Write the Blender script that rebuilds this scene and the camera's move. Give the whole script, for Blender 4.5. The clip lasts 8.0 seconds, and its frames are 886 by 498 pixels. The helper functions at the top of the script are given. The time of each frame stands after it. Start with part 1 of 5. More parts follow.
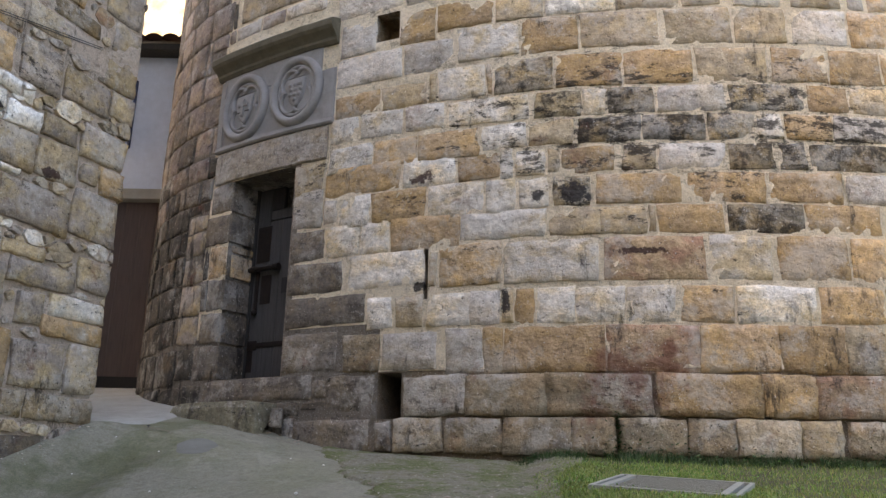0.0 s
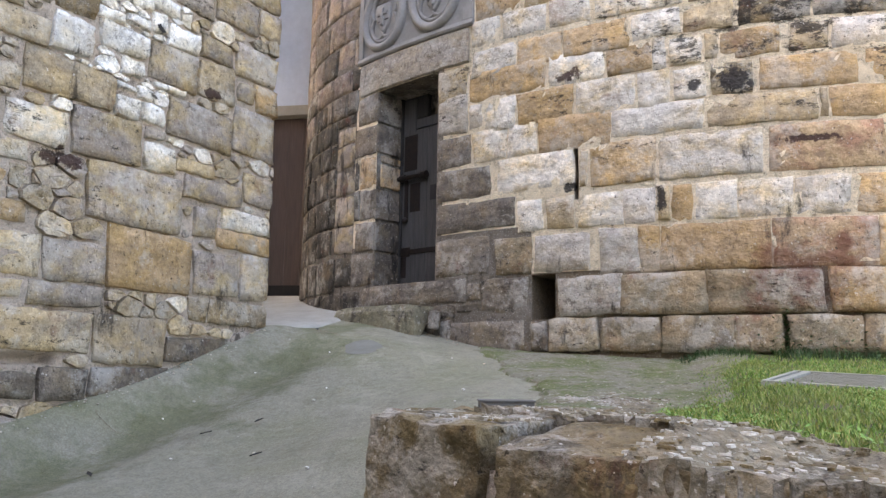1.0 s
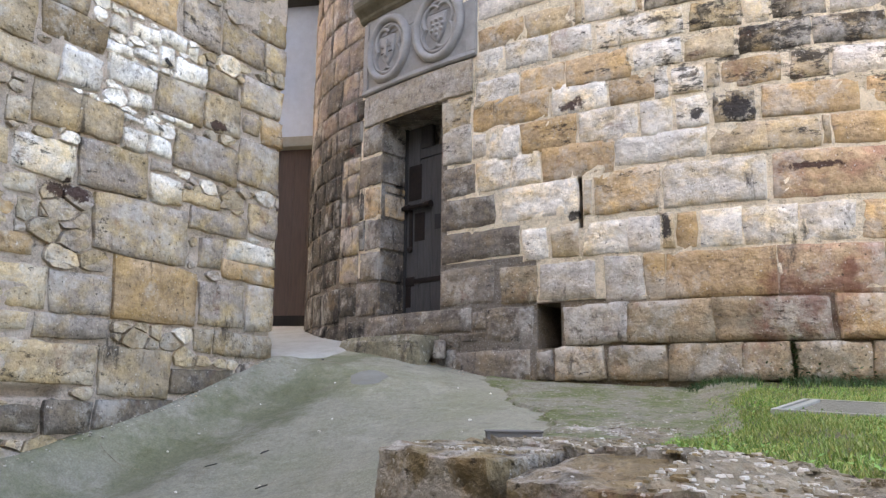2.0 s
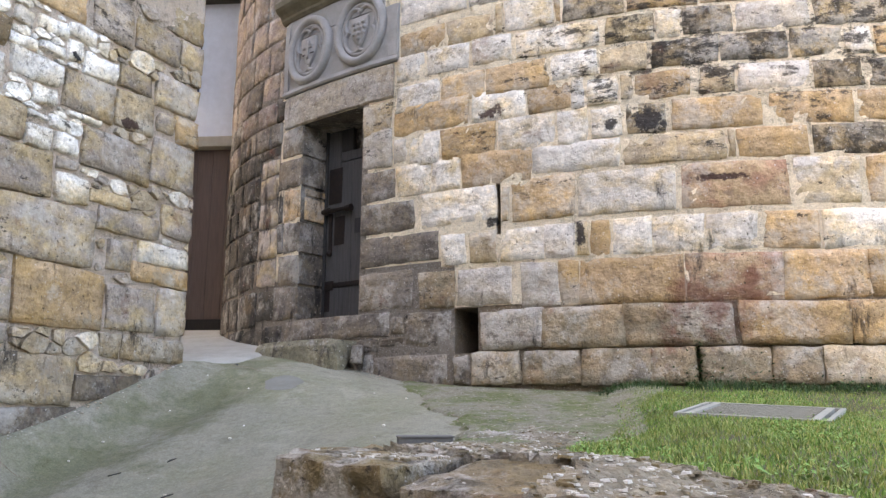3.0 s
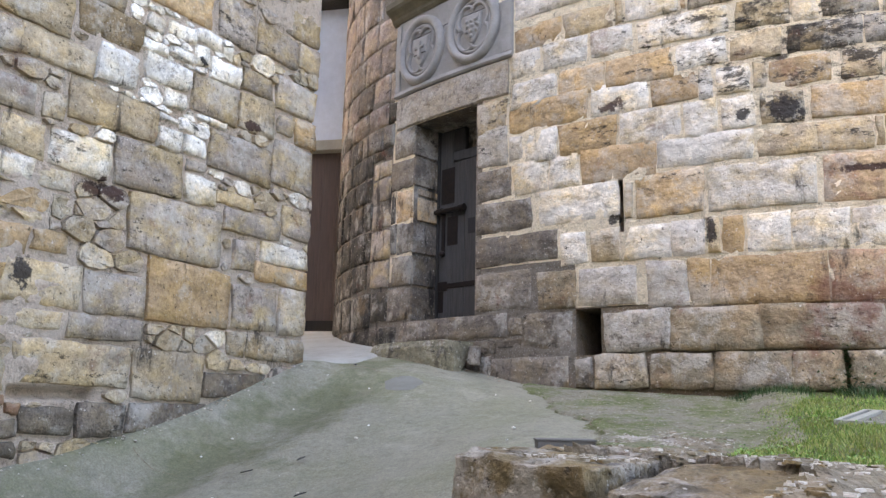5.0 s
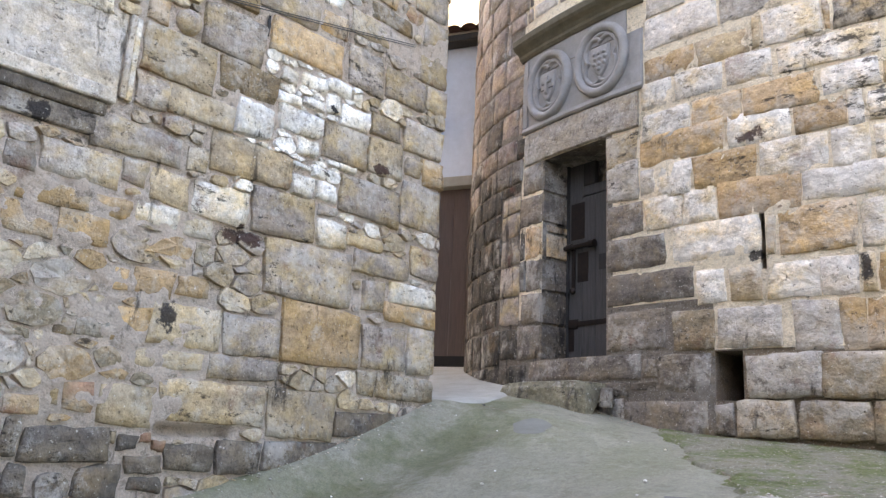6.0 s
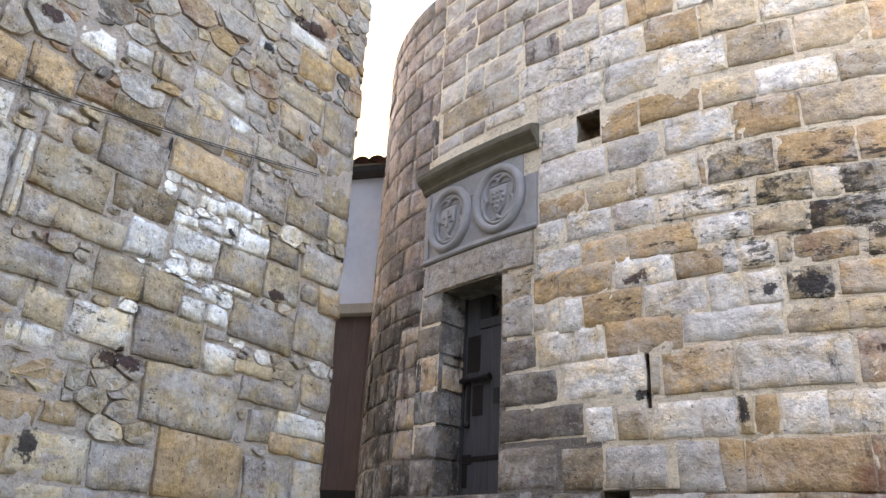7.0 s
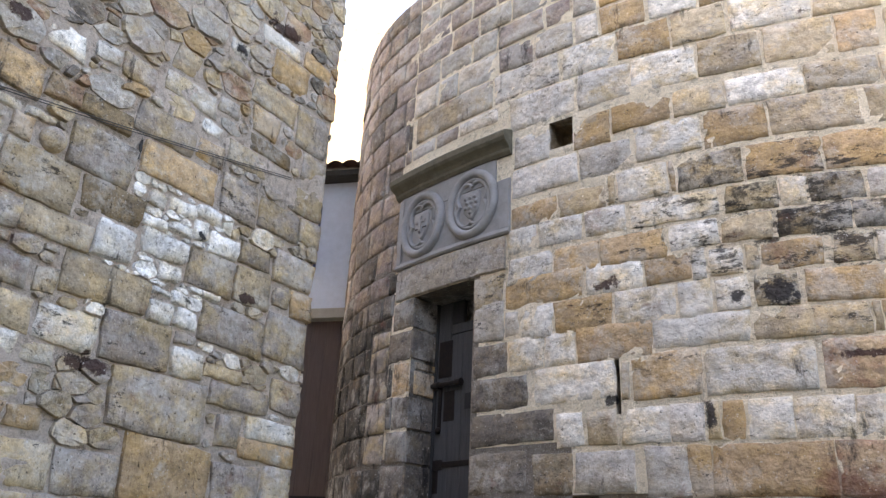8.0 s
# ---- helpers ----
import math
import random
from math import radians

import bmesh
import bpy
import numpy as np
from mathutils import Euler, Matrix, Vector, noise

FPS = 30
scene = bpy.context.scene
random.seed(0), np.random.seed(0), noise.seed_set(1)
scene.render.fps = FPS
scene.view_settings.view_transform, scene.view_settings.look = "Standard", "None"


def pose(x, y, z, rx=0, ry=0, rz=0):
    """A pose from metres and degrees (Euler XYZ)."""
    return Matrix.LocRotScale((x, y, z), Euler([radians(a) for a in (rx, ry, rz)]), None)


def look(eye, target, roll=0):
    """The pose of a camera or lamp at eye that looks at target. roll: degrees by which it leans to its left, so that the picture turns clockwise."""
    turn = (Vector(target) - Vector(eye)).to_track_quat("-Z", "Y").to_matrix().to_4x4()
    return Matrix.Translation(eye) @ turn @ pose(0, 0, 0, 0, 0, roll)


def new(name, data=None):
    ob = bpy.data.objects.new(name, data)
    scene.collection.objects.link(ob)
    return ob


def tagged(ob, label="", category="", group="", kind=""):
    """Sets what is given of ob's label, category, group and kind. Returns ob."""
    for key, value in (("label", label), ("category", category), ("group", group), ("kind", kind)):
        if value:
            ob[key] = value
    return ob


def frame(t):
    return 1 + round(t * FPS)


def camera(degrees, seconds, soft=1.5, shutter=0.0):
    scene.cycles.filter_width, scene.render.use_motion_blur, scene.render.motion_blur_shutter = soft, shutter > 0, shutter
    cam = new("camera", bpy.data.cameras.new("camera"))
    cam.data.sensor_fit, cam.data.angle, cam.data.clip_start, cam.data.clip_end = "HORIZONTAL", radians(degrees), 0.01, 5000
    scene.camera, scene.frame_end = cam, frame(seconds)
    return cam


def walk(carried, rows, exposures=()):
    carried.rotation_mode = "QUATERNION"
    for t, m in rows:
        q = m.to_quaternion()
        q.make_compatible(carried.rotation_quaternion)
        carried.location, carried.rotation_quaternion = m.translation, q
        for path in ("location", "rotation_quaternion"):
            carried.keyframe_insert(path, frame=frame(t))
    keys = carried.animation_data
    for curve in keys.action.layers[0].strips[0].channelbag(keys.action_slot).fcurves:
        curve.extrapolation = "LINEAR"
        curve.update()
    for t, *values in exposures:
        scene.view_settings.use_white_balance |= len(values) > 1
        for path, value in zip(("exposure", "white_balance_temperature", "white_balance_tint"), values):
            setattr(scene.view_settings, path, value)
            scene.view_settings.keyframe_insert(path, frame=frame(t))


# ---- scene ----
KELVIN, TINT = 7750.0, 18.0
cam = camera(59.23, 8.0, soft=1.4)
# seconds, place, yaw, pitch, roll
ROWS = [
    (0.0, 0.0, 0.0, 1.6, -0.32, 16.016, -1.084),
    (0.5, -0.0733, 0.0067, 1.5786, 4.232, 12.175, -1.236),
    (1.0, -0.1378, 0.0066, 1.5687, 9.739, 8.993, -0.93),
    (1.2, -0.1563, 0.012, 1.5688, 11.107, 8.986, -0.68),
    (2.3, -0.1333, -0.0004, 1.5767, 8.457, 11.674, -0.109),
    (2.5, -0.1121, 0.0025, 1.5778, 6.347, 11.676, 0.008),
    (3.0, -0.0849, 0.0048, 1.5813, 4.631, 11.411, -0.198),
    (3.5, -0.0864, 0.0025, 1.5919, 4.748, 12.2, -0.956),
    (4.0, -0.1341, 0.017, 1.5664, 7.601, 12.086, -1.23),
    (4.2, -0.1774, 0.0341, 1.5528, 9.07, 11.808, -1.223),
    (5.3, -0.333, 0.1351, 1.5705, 13.28, 11.483, -1.674),
    (5.5, -0.331, 0.1427, 1.5914, 15.875, 11.171, -2.333),
    (6.0, -0.2451, 0.17, 1.6657, 21.332, 13.371, -2.708),
    (6.5, -0.162, 0.1783, 1.7166, 17.377, 20.553, -2.312),
    (7.0, -0.1408, 0.1842, 1.7085, 14.264, 22.907, -2.848),
    (7.5, -0.1417, 0.1926, 1.706, 12.774, 23.075, -2.93),
    (8.0, -0.13, 0.1887, 1.6997, 12.283, 23.446, -2.563),
]
walk(cam, [(t, pose(x, y, z, 90 + pitch, roll, yaw)) for t, x, y, z, yaw, pitch, roll in ROWS],
     exposures=[(0.0, 2.66, KELVIN, TINT), (0.5, 3.16, KELVIN, TINT), (1.0, 3.41, KELVIN, TINT), (3.0, 3.51, KELVIN, TINT), (4.0, 3.45, KELVIN - 100, TINT), (5.5, 3.54, KELVIN - 200, TINT), (6.5, 3.46, KELVIN - 300, TINT), (7.0, 3.26, KELVIN - 500, TINT), (7.5, 3.09, KELVIN - 500, TINT), (8.0, 3.05, KELVIN - 500, TINT)])

# ---------------------------------------------------------------- world and sun
SUN_AZ, SUN_EL = radians(250), radians(40)      # the sun stands to the left, behind the house's added height
world = bpy.data.worlds.new("sky")
scene.world = world
world.use_nodes = True
wt = world.node_tree
sky = wt.nodes.new("ShaderNodeTexSky")
sky.sky_type, sky.sun_disc = "NISHITA", False
sky.sun_elevation, sky.sun_rotation = SUN_EL, SUN_AZ
sky.dust_density, sky.air_density, sky.ozone_density = 2.5, 1.0, 1.0
wt.nodes["Background"].inputs["Strength"].default_value = 0.15
wt.links.new(sky.outputs[0], wt.nodes["Background"].inputs["Color"])
sun = new("sun", bpy.data.lights.new("sun", "SUN"))
sun.data.energy, sun.data.angle, sun.data.color = 3.5, radians(0.53), (1.0, 0.94, 0.85)
SUN_FROM = Vector((math.sin(SUN_AZ) * math.cos(SUN_EL), math.cos(SUN_AZ) * math.cos(SUN_EL), math.sin(SUN_EL)))
sun.matrix_world = look(SUN_FROM * 60, (0, 0, 0))

# ---------------------------------------------------------------- node helpers


def srgb(h):
    c = [int(h[i:i + 2], 16) / 255 for i in (0, 2, 4)]
    return tuple(v / 12.92 if v <= 0.04045 else ((v + 0.055) / 1.055) ** 2.4 for v in c) + (1.0,)


class Nodes:
    """A material under construction."""

    def __init__(self, name):
        self.mat = bpy.data.materials.new(name)
        self.mat.use_nodes = True
        self.t = self.mat.node_tree
        self.bsdf = self.t.nodes["Principled BSDF"]
        tc = self.t.nodes.new("ShaderNodeTexCoord")
        info = self.t.nodes.new("ShaderNodeObjectInfo")
        self.co, self.rnd = tc.outputs["Object"], info.outputs["Random"]

    def link(self, a, b):
        self.t.links.new(a, b)

    def put(self, socket, v):
        if isinstance(v, bpy.types.NodeSocket):
            self.link(v, socket)
        else:
            socket.default_value = v

    def math(self, op, a, b=0.0, c=0.0):
        n = self.t.nodes.new("ShaderNodeMath")
        n.operation = op
        for s, v in zip(n.inputs, (a, b, c)):
            self.put(s, v)
        return n.outputs[0]

    def shifted(self, scale=(1, 1, 1), by=37.0):
        """Coordinates moved by the object's own random number."""
        m = self.t.nodes.new("ShaderNodeMapping")
        self.link(self.co, m.inputs["Vector"])
        m.inputs["Scale"].default_value = scale
        if by:
            c = self.t.nodes.new("ShaderNodeCombineXYZ")
            self.link(self.math("MULTIPLY", self.rnd, by), c.inputs[0])
            self.link(self.math("MULTIPLY", self.rnd, by * 1.7), c.inputs[2])
            self.link(c.outputs[0], m.inputs["Location"])
        return m.outputs[0]

    def noise(self, co, scale, detail=5.0, rough=0.6, kind="FBM", distort=0.0):
        n = self.t.nodes.new("ShaderNodeTexNoise")
        n.noise_type = kind
        self.link(co, n.inputs["Vector"])
        n.inputs["Scale"].default_value, n.inputs["Detail"].default_value = scale, detail
        n.inputs["Roughness"].default_value, n.inputs["Distortion"].default_value = rough, distort
        return n.outputs["Fac"]

    def voro(self, co, scale, feature="F1"):
        n = self.t.nodes.new("ShaderNodeTexVoronoi")
        n.feature = feature
        self.link(co, n.inputs["Vector"])
        n.inputs["Scale"].default_value = scale
        return n.outputs["Distance"]

    def ramp(self, fac, stops, mode="LINEAR"):
        n = self.t.nodes.new("ShaderNodeValToRGB")
        n.color_ramp.interpolation = mode
        els = n.color_ramp.elements
        while len(els) < len(stops):
            els.new(0.5)
        for e, (p, c) in zip(els, stops):
            e.position, e.color = p, c if not isinstance(c, (int, float)) else (c, c, c, 1)
        self.put(n.inputs[0], fac)
        return n.outputs["Color"]

    def mix(self, fac, a, b, mode="MIX"):
        n = self.t.nodes.new("ShaderNodeMix")
        n.data_type, n.blend_type = "RGBA", mode
        self.put(n.inputs[0], fac)
        self.put(n.inputs[6], a)
        self.put(n.inputs[7], b)
        return n.outputs[2]

    def done(self, colour, rough=0.85, height=None, depth=0.01, metal=0.0, spec=0.35):
        self.put(self.bsdf.inputs["Base Color"], colour)
        self.put(self.bsdf.inputs["Roughness"], rough)
        self.bsdf.inputs["Metallic"].default_value = metal
        self.bsdf.inputs["Specular IOR Level"].default_value = spec
        if height is not None:
            b = self.t.nodes.new("ShaderNodeBump")
            b.inputs["Distance"].default_value = depth
            b.inputs["Strength"].default_value = 0.9
            self.link(height, b.inputs["Height"])
            self.link(b.outputs[0], self.bsdf.inputs["Normal"])
        return self.mat


def stone_material(name, a, b, c, stain, amount, pits=0.5, patch=3.6):
    """Weathered sandstone: two tones by the stone, a third in patches, grain, pits, and lime, crust and soot that run on over the joints."""
    k = Nodes(name)
    co, here = k.shifted(), k.shifted(by=0)
    patches = k.noise(k.shifted((1.0, 1.0, 1.5)), 3.4, 5, 0.62)
    mid = k.noise(co, 9, 7, 0.66)
    clod = k.noise(co, 26, 5, 0.68)
    grain = k.noise(co, 85, 4, 0.8)
    tone = k.mix(k.ramp(k.rnd, [(0.1, 0.0), (0.9, 1.0)]), srgb(a), srgb(b))
    tone = k.mix(k.ramp(patches, [(0.44, 0.0), (0.62, 0.9)]), tone, srgb(c))
    tone = k.mix(1.0, tone, k.ramp(mid, [(0.28, 0.66), (0.5, 1.0), (0.72, 1.32)]), "MULTIPLY")
    tone = k.mix(1.0, tone, k.ramp(clod, [(0.32, 0.80), (0.5, 1.0), (0.68, 1.16)]), "MULTIPLY")
    tone = k.mix(1.0, tone, k.ramp(grain, [(0.32, 0.80), (0.5, 1.0), (0.68, 1.20)]), "MULTIPLY")
    tone = k.mix(1.0, tone, k.ramp(k.math("FRACT", k.math("MULTIPLY", k.rnd, 7.3)), [(0.0, 0.76), (1.0, 1.18)]), "MULTIPLY")
    crust = k.noise(co, patch, 9, 0.74)
    tone = k.mix(k.ramp(crust, [(0.60 - amount, 0.0), (0.67 - amount * 0.8, 0.8)]), tone, srgb(stain))
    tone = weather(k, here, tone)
    hole = k.noise(co, 38, 4, 0.6)
    tone = k.mix(k.ramp(hole, [(0.30, 0.8), (0.36, 0.0)]), tone, srgb("3a3228"))
    speck = k.noise(co, 42, 3, 0.55)
    tone = k.mix(k.ramp(speck, [(0.66, 0.0), (0.70, 0.5)]), tone, srgb("d6cfc2"))
    lump = k.noise(co, 7.5, 4, 0.55)
    h = k.math("ADD", k.math("MULTIPLY", lump, 1.3), k.math("MULTIPLY", clod, 0.30))
    h = k.math("ADD", h, k.math("MULTIPLY", grain, 0.10))
    h = k.math("ADD", h, k.ramp(hole, [(0.30, 0.0), (0.38, 0.16)]))
    return k.done(tone, 0.92, h, 0.065 * pits + 0.008, spec=0.25)


def within(k, here, axis, lo, hi, fade):
    """1 between two heights or plan lines, fading out over their edges."""
    n = k.t.nodes.new("ShaderNodeSeparateXYZ")
    k.link(here, n.inputs[0])
    v = n.outputs[axis]
    up = k.math("SMOOTH_MIN", k.math("MULTIPLY", k.math("SUBTRACT", v, lo - fade), 1 / fade), 1.0, 0.2)
    dn = k.math("SMOOTH_MIN", k.math("MULTIPLY", k.math("SUBTRACT", hi + fade, v), 1 / fade), 1.0, 0.2)
    return k.math("MAXIMUM", k.math("MINIMUM", up, dn), 0.0)


# crusts of their own shape: place, half width, half height
RED_CRUSTS = [((-3.00, 5.56, 3.74), 0.15, 0.05), ((-3.44, 4.39, 2.90), 0.18, 0.07), ((-3.00, 5.57, 6.38), 0.24, 0.10), ((-3.79, 3.45, 4.95), 0.12, 0.06), ((-0.20, 6.28, 4.03), 0.13, 0.07), ((1.53, 5.84, 3.30), 0.20, 0.03)]
BLACK_CRUSTS = [((-3.59, 3.97, 2.29), 0.08, 0.12), ((-3.91, 3.12, 3.32), 0.09, 0.07), ((-3.17, 5.12, 5.86), 0.07, 0.06), ((0.50, 6.05, 2.91), 0.05, 0.13), ((0.77, 5.99, 3.80), 0.07, 0.07), ((1.06, 5.92, 3.80), 0.16, 0.12), ((-0.20, 6.28, 3.08), 0.10, 0.05)]


def crusts(k, here, tone, places, colour):
    """Ragged crusts about a few places on the walls."""
    ragged = k.math("MULTIPLY", k.math("SUBTRACT", k.noise(here, 9.0, 9, 0.75), 0.5), 3.4)
    best = None
    for at, wide, high in places:
        m = k.t.nodes.new("ShaderNodeVectorMath")
        m.operation = "SUBTRACT"
        k.link(here, m.inputs[0])
        m.inputs[1].default_value = at
        d = k.t.nodes.new("ShaderNodeVectorMath")
        d.operation = "DIVIDE"
        k.link(m.outputs[0], d.inputs[0])
        d.inputs[1].default_value = (wide, wide, high)
        n = k.t.nodes.new("ShaderNodeVectorMath")
        n.operation = "LENGTH"
        k.link(d.outputs[0], n.inputs[0])
        best = n.outputs["Value"] if best is None else k.math("MINIMUM", best, n.outputs["Value"])
    return k.mix(k.ramp(k.math("SUBTRACT", k.math("ADD", 0.9, ragged), best), [(0.0, 0.0), (0.22, 0.93)]), tone, srgb(colour))


def weather(k, here, tone, lime=0.42):
    """What time has laid over stones and joints alike: rust veins, lime wash, soot, the black crust in its band, and a red burn."""
    rust = k.noise(here, 2.9, 7, 0.7)
    tone = k.mix(k.ramp(rust, [(0.55, 0.0), (0.66, 0.24)]), tone, srgb("9a7c52"))
    veil = k.noise(here, 1.7, 10, 0.76)
    tone = k.mix(k.ramp(veil, [(0.51, 0.0), (0.58, lime)]), tone, srgb("bdb8ae"))
    soot = k.noise(here, 2.3, 9, 0.78)
    tone = k.mix(k.ramp(soot, [(0.33, 0.65), (0.41, 0.0)]), tone, srgb("4d4439"))
    fleck = k.math("MULTIPLY", k.noise(here, 17, 7, 0.82), k.ramp(k.noise(here, 1.2, 3, 0.6), [(0.42, 0.82), (0.60, 1.08)]))
    tone = k.mix(k.ramp(fleck, [(0.57, 0.0), (0.64, 0.55)]), tone, srgb("453d34"))
    # the black crust lies in a band on the round wall
    band = k.math("MULTIPLY", within(k, here, 2, 4.10, 4.66, 0.40), within(k, here, 0, 0.75, 9.0, 1.1))
    n = k.t.nodes.new("ShaderNodeMapping")
    k.link(here, n.inputs["Vector"])
    n.inputs["Scale"].default_value = (1.0, 1.0, 2.4)
    own = k.math("MULTIPLY", k.math("SUBTRACT", k.math("FRACT", k.math("MULTIPLY", k.rnd, 13.7)), 0.55), 0.10)
    black = k.math("ADD", k.math("ADD", k.noise(n.outputs[0], 5.0, 11, 0.80), own), k.math("MULTIPLY", band, 0.085))
    tone = k.mix(k.ramp(black, [(0.60, 0.0), (0.65, 0.88)]), tone, srgb("2a2621"))
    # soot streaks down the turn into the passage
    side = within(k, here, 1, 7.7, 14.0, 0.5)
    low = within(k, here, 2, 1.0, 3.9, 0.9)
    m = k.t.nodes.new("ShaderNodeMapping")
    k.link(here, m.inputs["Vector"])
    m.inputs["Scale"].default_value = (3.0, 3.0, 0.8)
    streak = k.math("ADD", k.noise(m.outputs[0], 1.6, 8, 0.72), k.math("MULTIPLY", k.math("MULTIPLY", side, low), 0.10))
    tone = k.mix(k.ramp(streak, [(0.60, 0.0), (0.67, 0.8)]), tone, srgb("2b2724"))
    # the burn over two stones of the lower courses
    burn = k.math("MULTIPLY", within(k, here, 2, 2.10, 2.48, 0.22), within(k, here, 0, 1.25, 1.7, 0.35))
    burn = k.math("ADD", k.noise(here, 3.1, 8, 0.7), k.math("MULTIPLY", burn, 0.16))
    tone = k.mix(k.ramp(burn, [(0.60, 0.0), (0.72, 0.7)]), tone, srgb("6e4638"))
    tone = crusts(k, here, tone, RED_CRUSTS, "3d2a25")
    return crusts(k, here, tone, BLACK_CRUSTS, "2b2828")


OCHRE = stone_material("ochre_sandstone", "b49876", "a68d6c", "b49466", "988b78", 0.03)
TAN = stone_material("tan_sandstone", "ae9d82", "a09079", "b39c77", "8f8577", 0.05)
GREY = stone_material("grey_sandstone", "bcb3a7", "aba296", "b9ab95", "c6beb2", 0.05)
PALE = stone_material("pale_limestone", "dad2c4", "ccc3b5", "cdb68e", "a69f94", 0.05)
DARK = stone_material("black_crusted_stone", "93876f", "82786a", "a58d66", "1c1a17", 0.14, 0.7, 7.5)
RED = stone_material("reddened_sandstone", "a68e6e", "a0886c", "94705b", "84705e", 0.05)
# damp, black-stained stone, its tone darkened further for the passage's shade
SOOTY_SHADED = stone_material("sooty_damp_shaded_stone", "554f46", "47423b", "585043", "282623", 0.10)
STEP_STONE = stone_material("mossy_step_stone", "7d7763", "706a58", "878069", "3a352d", 0.06)
BROWN = stone_material("brown_sandstone", "8a775c", "7b6a53", "937c58", "5a5046", 0.06, 0.8)
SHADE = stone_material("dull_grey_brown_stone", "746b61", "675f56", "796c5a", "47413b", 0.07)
WHITE = stone_material("white_limestone", "f2eee6", "e8e3da", "dccfb6", "b8b1a6", 0.03)
EARTH = stone_material("earth_stained_sandstone", "93866f", "857965", "9a8467", "6c6257", 0.06)
TAUPE = stone_material("warm_taupe_stone", "a99d90", "978b7f", "b09a74", "857a6f", 0.05)
LINTEL = stone_material("dull_taupe_lintel_stone", "8e857a", "857c72", "938673", "6b645b", 0.04)
PINK = stone_material("pinkish_taupe_stone", "94867c", "86786f", "988670", "6e645b", 0.05)
STONES = {"o": OCHRE, "p": PINK, "t": TAN, "g": GREY, "w": PALE, "d": DARK, "r": RED, "b": BROWN, "s": SHADE, "W": WHITE, "k": TAUPE, "e": EARTH, "n": SOOTY_SHADED}


def mortar_material(name, a, b, dark, depth=0.05):
    k = Nodes(name)
    co = k.shifted(by=0)
    n1, n2, n3 = k.noise(co, 2.0, 5), k.noise(co, 16, 7, 0.72), k.noise(co, 80, 4, 0.8)
    tone = k.mix(n1, srgb(a), srgb(b))
    tone = k.mix(k.ramp(n2, [(0.34, 0.6), (0.47, 0.0)]), tone, srgb(dark))
    tone = k.mix(1.0, tone, k.ramp(n3, [(0.32, 0.82), (0.5, 1.0), (0.68, 1.15)]), "MULTIPLY")
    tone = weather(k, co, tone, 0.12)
    grit = k.voro(co, 55)
    tone = k.mix(k.ramp(grit, [(0.16, 0.35), (0.26, 0.0)]), tone, srgb("ddd6ca"))
    h = k.math("ADD", n2, k.math("MULTIPLY", n3, 0.4))
    return k.done(tone, 0.95, h, depth)


MORTAR = mortar_material("pale_lime_mortar", "eadabd", "d9c7a8", "8f806b")
JOINT = mortar_material("dark_open_joint", "857560", "6f6150", "372f26")
DULL_JOINT = mortar_material("brown_weathered_joint", "80766a", "70675c", "473f37")
RUBBLE_MORTAR = mortar_material("grey_rubble_mortar", "c6b5a4", "d8c6b3", "7a6c5e", 0.07)


def concrete_material():
    k = Nodes("green_stained_concrete")
    co = k.shifted(by=0)
    big, mid, fine = k.noise(co, 0.8, 4, 0.6), k.noise(co, 5, 6, 0.65), k.noise(co, 90, 4, 0.7)
    tone = k.mix(big, srgb("7f7c6c"), srgb("8a8675"))
    tone = k.mix(k.ramp(k.noise(co, 0.9, 6, 0.6), [(0.45, 0.0), (0.65, 0.45)]), tone, srgb("6b6d4b"))
    tone = k.mix(k.ramp(k.noise(co, 2.2, 9, 0.75), [(0.52, 0.0), (0.62, 0.35)]), tone, srgb("a09c8e"))
    tone = k.mix(k.ramp(mid, [(0.33, 0.35), (0.45, 0.0)]), tone, srgb("635d4c"))
    d = k.t.nodes.new("ShaderNodeVectorMath")
    d.operation = "DOT_PRODUCT"
    k.link(co, d.inputs[0])
    d.inputs[1].default_value = (0.9371, -0.349, 0)
    away = k.math("ABSOLUTE", k.math("SUBTRACT", d.outputs["Value"], -4.775 + 0.50))
    algae = k.math("SUBTRACT", k.noise(co, 2.4, 7, 0.7), k.math("MULTIPLY", away, 0.45))
    tone = k.mix(k.ramp(algae, [(0.30, 0.0), (0.46, 0.6)]), tone, srgb("565a38"))
    spots = k.voro(co, 9)
    tone = k.mix(k.ramp(spots, [(0.02, 0.8), (0.04, 0.0)]), tone, srgb("c4c1b6"))
    tone = k.mix(1.0, tone, k.ramp(fine, [(0.3, 0.78), (0.5, 1.0), (0.7, 1.22)]), "MULTIPLY")
    tone = k.mix(1.0, tone, k.ramp(k.noise(co, 24, 6, 0.75), [(0.3, 0.80), (0.5, 1.0), (0.7, 1.15)]), "MULTIPLY")
    h = k.math("ADD", mid, k.math("MULTIPLY", fine, 0.3))
    return k.done(tone, 0.9, h, 0.03, spec=0.2)


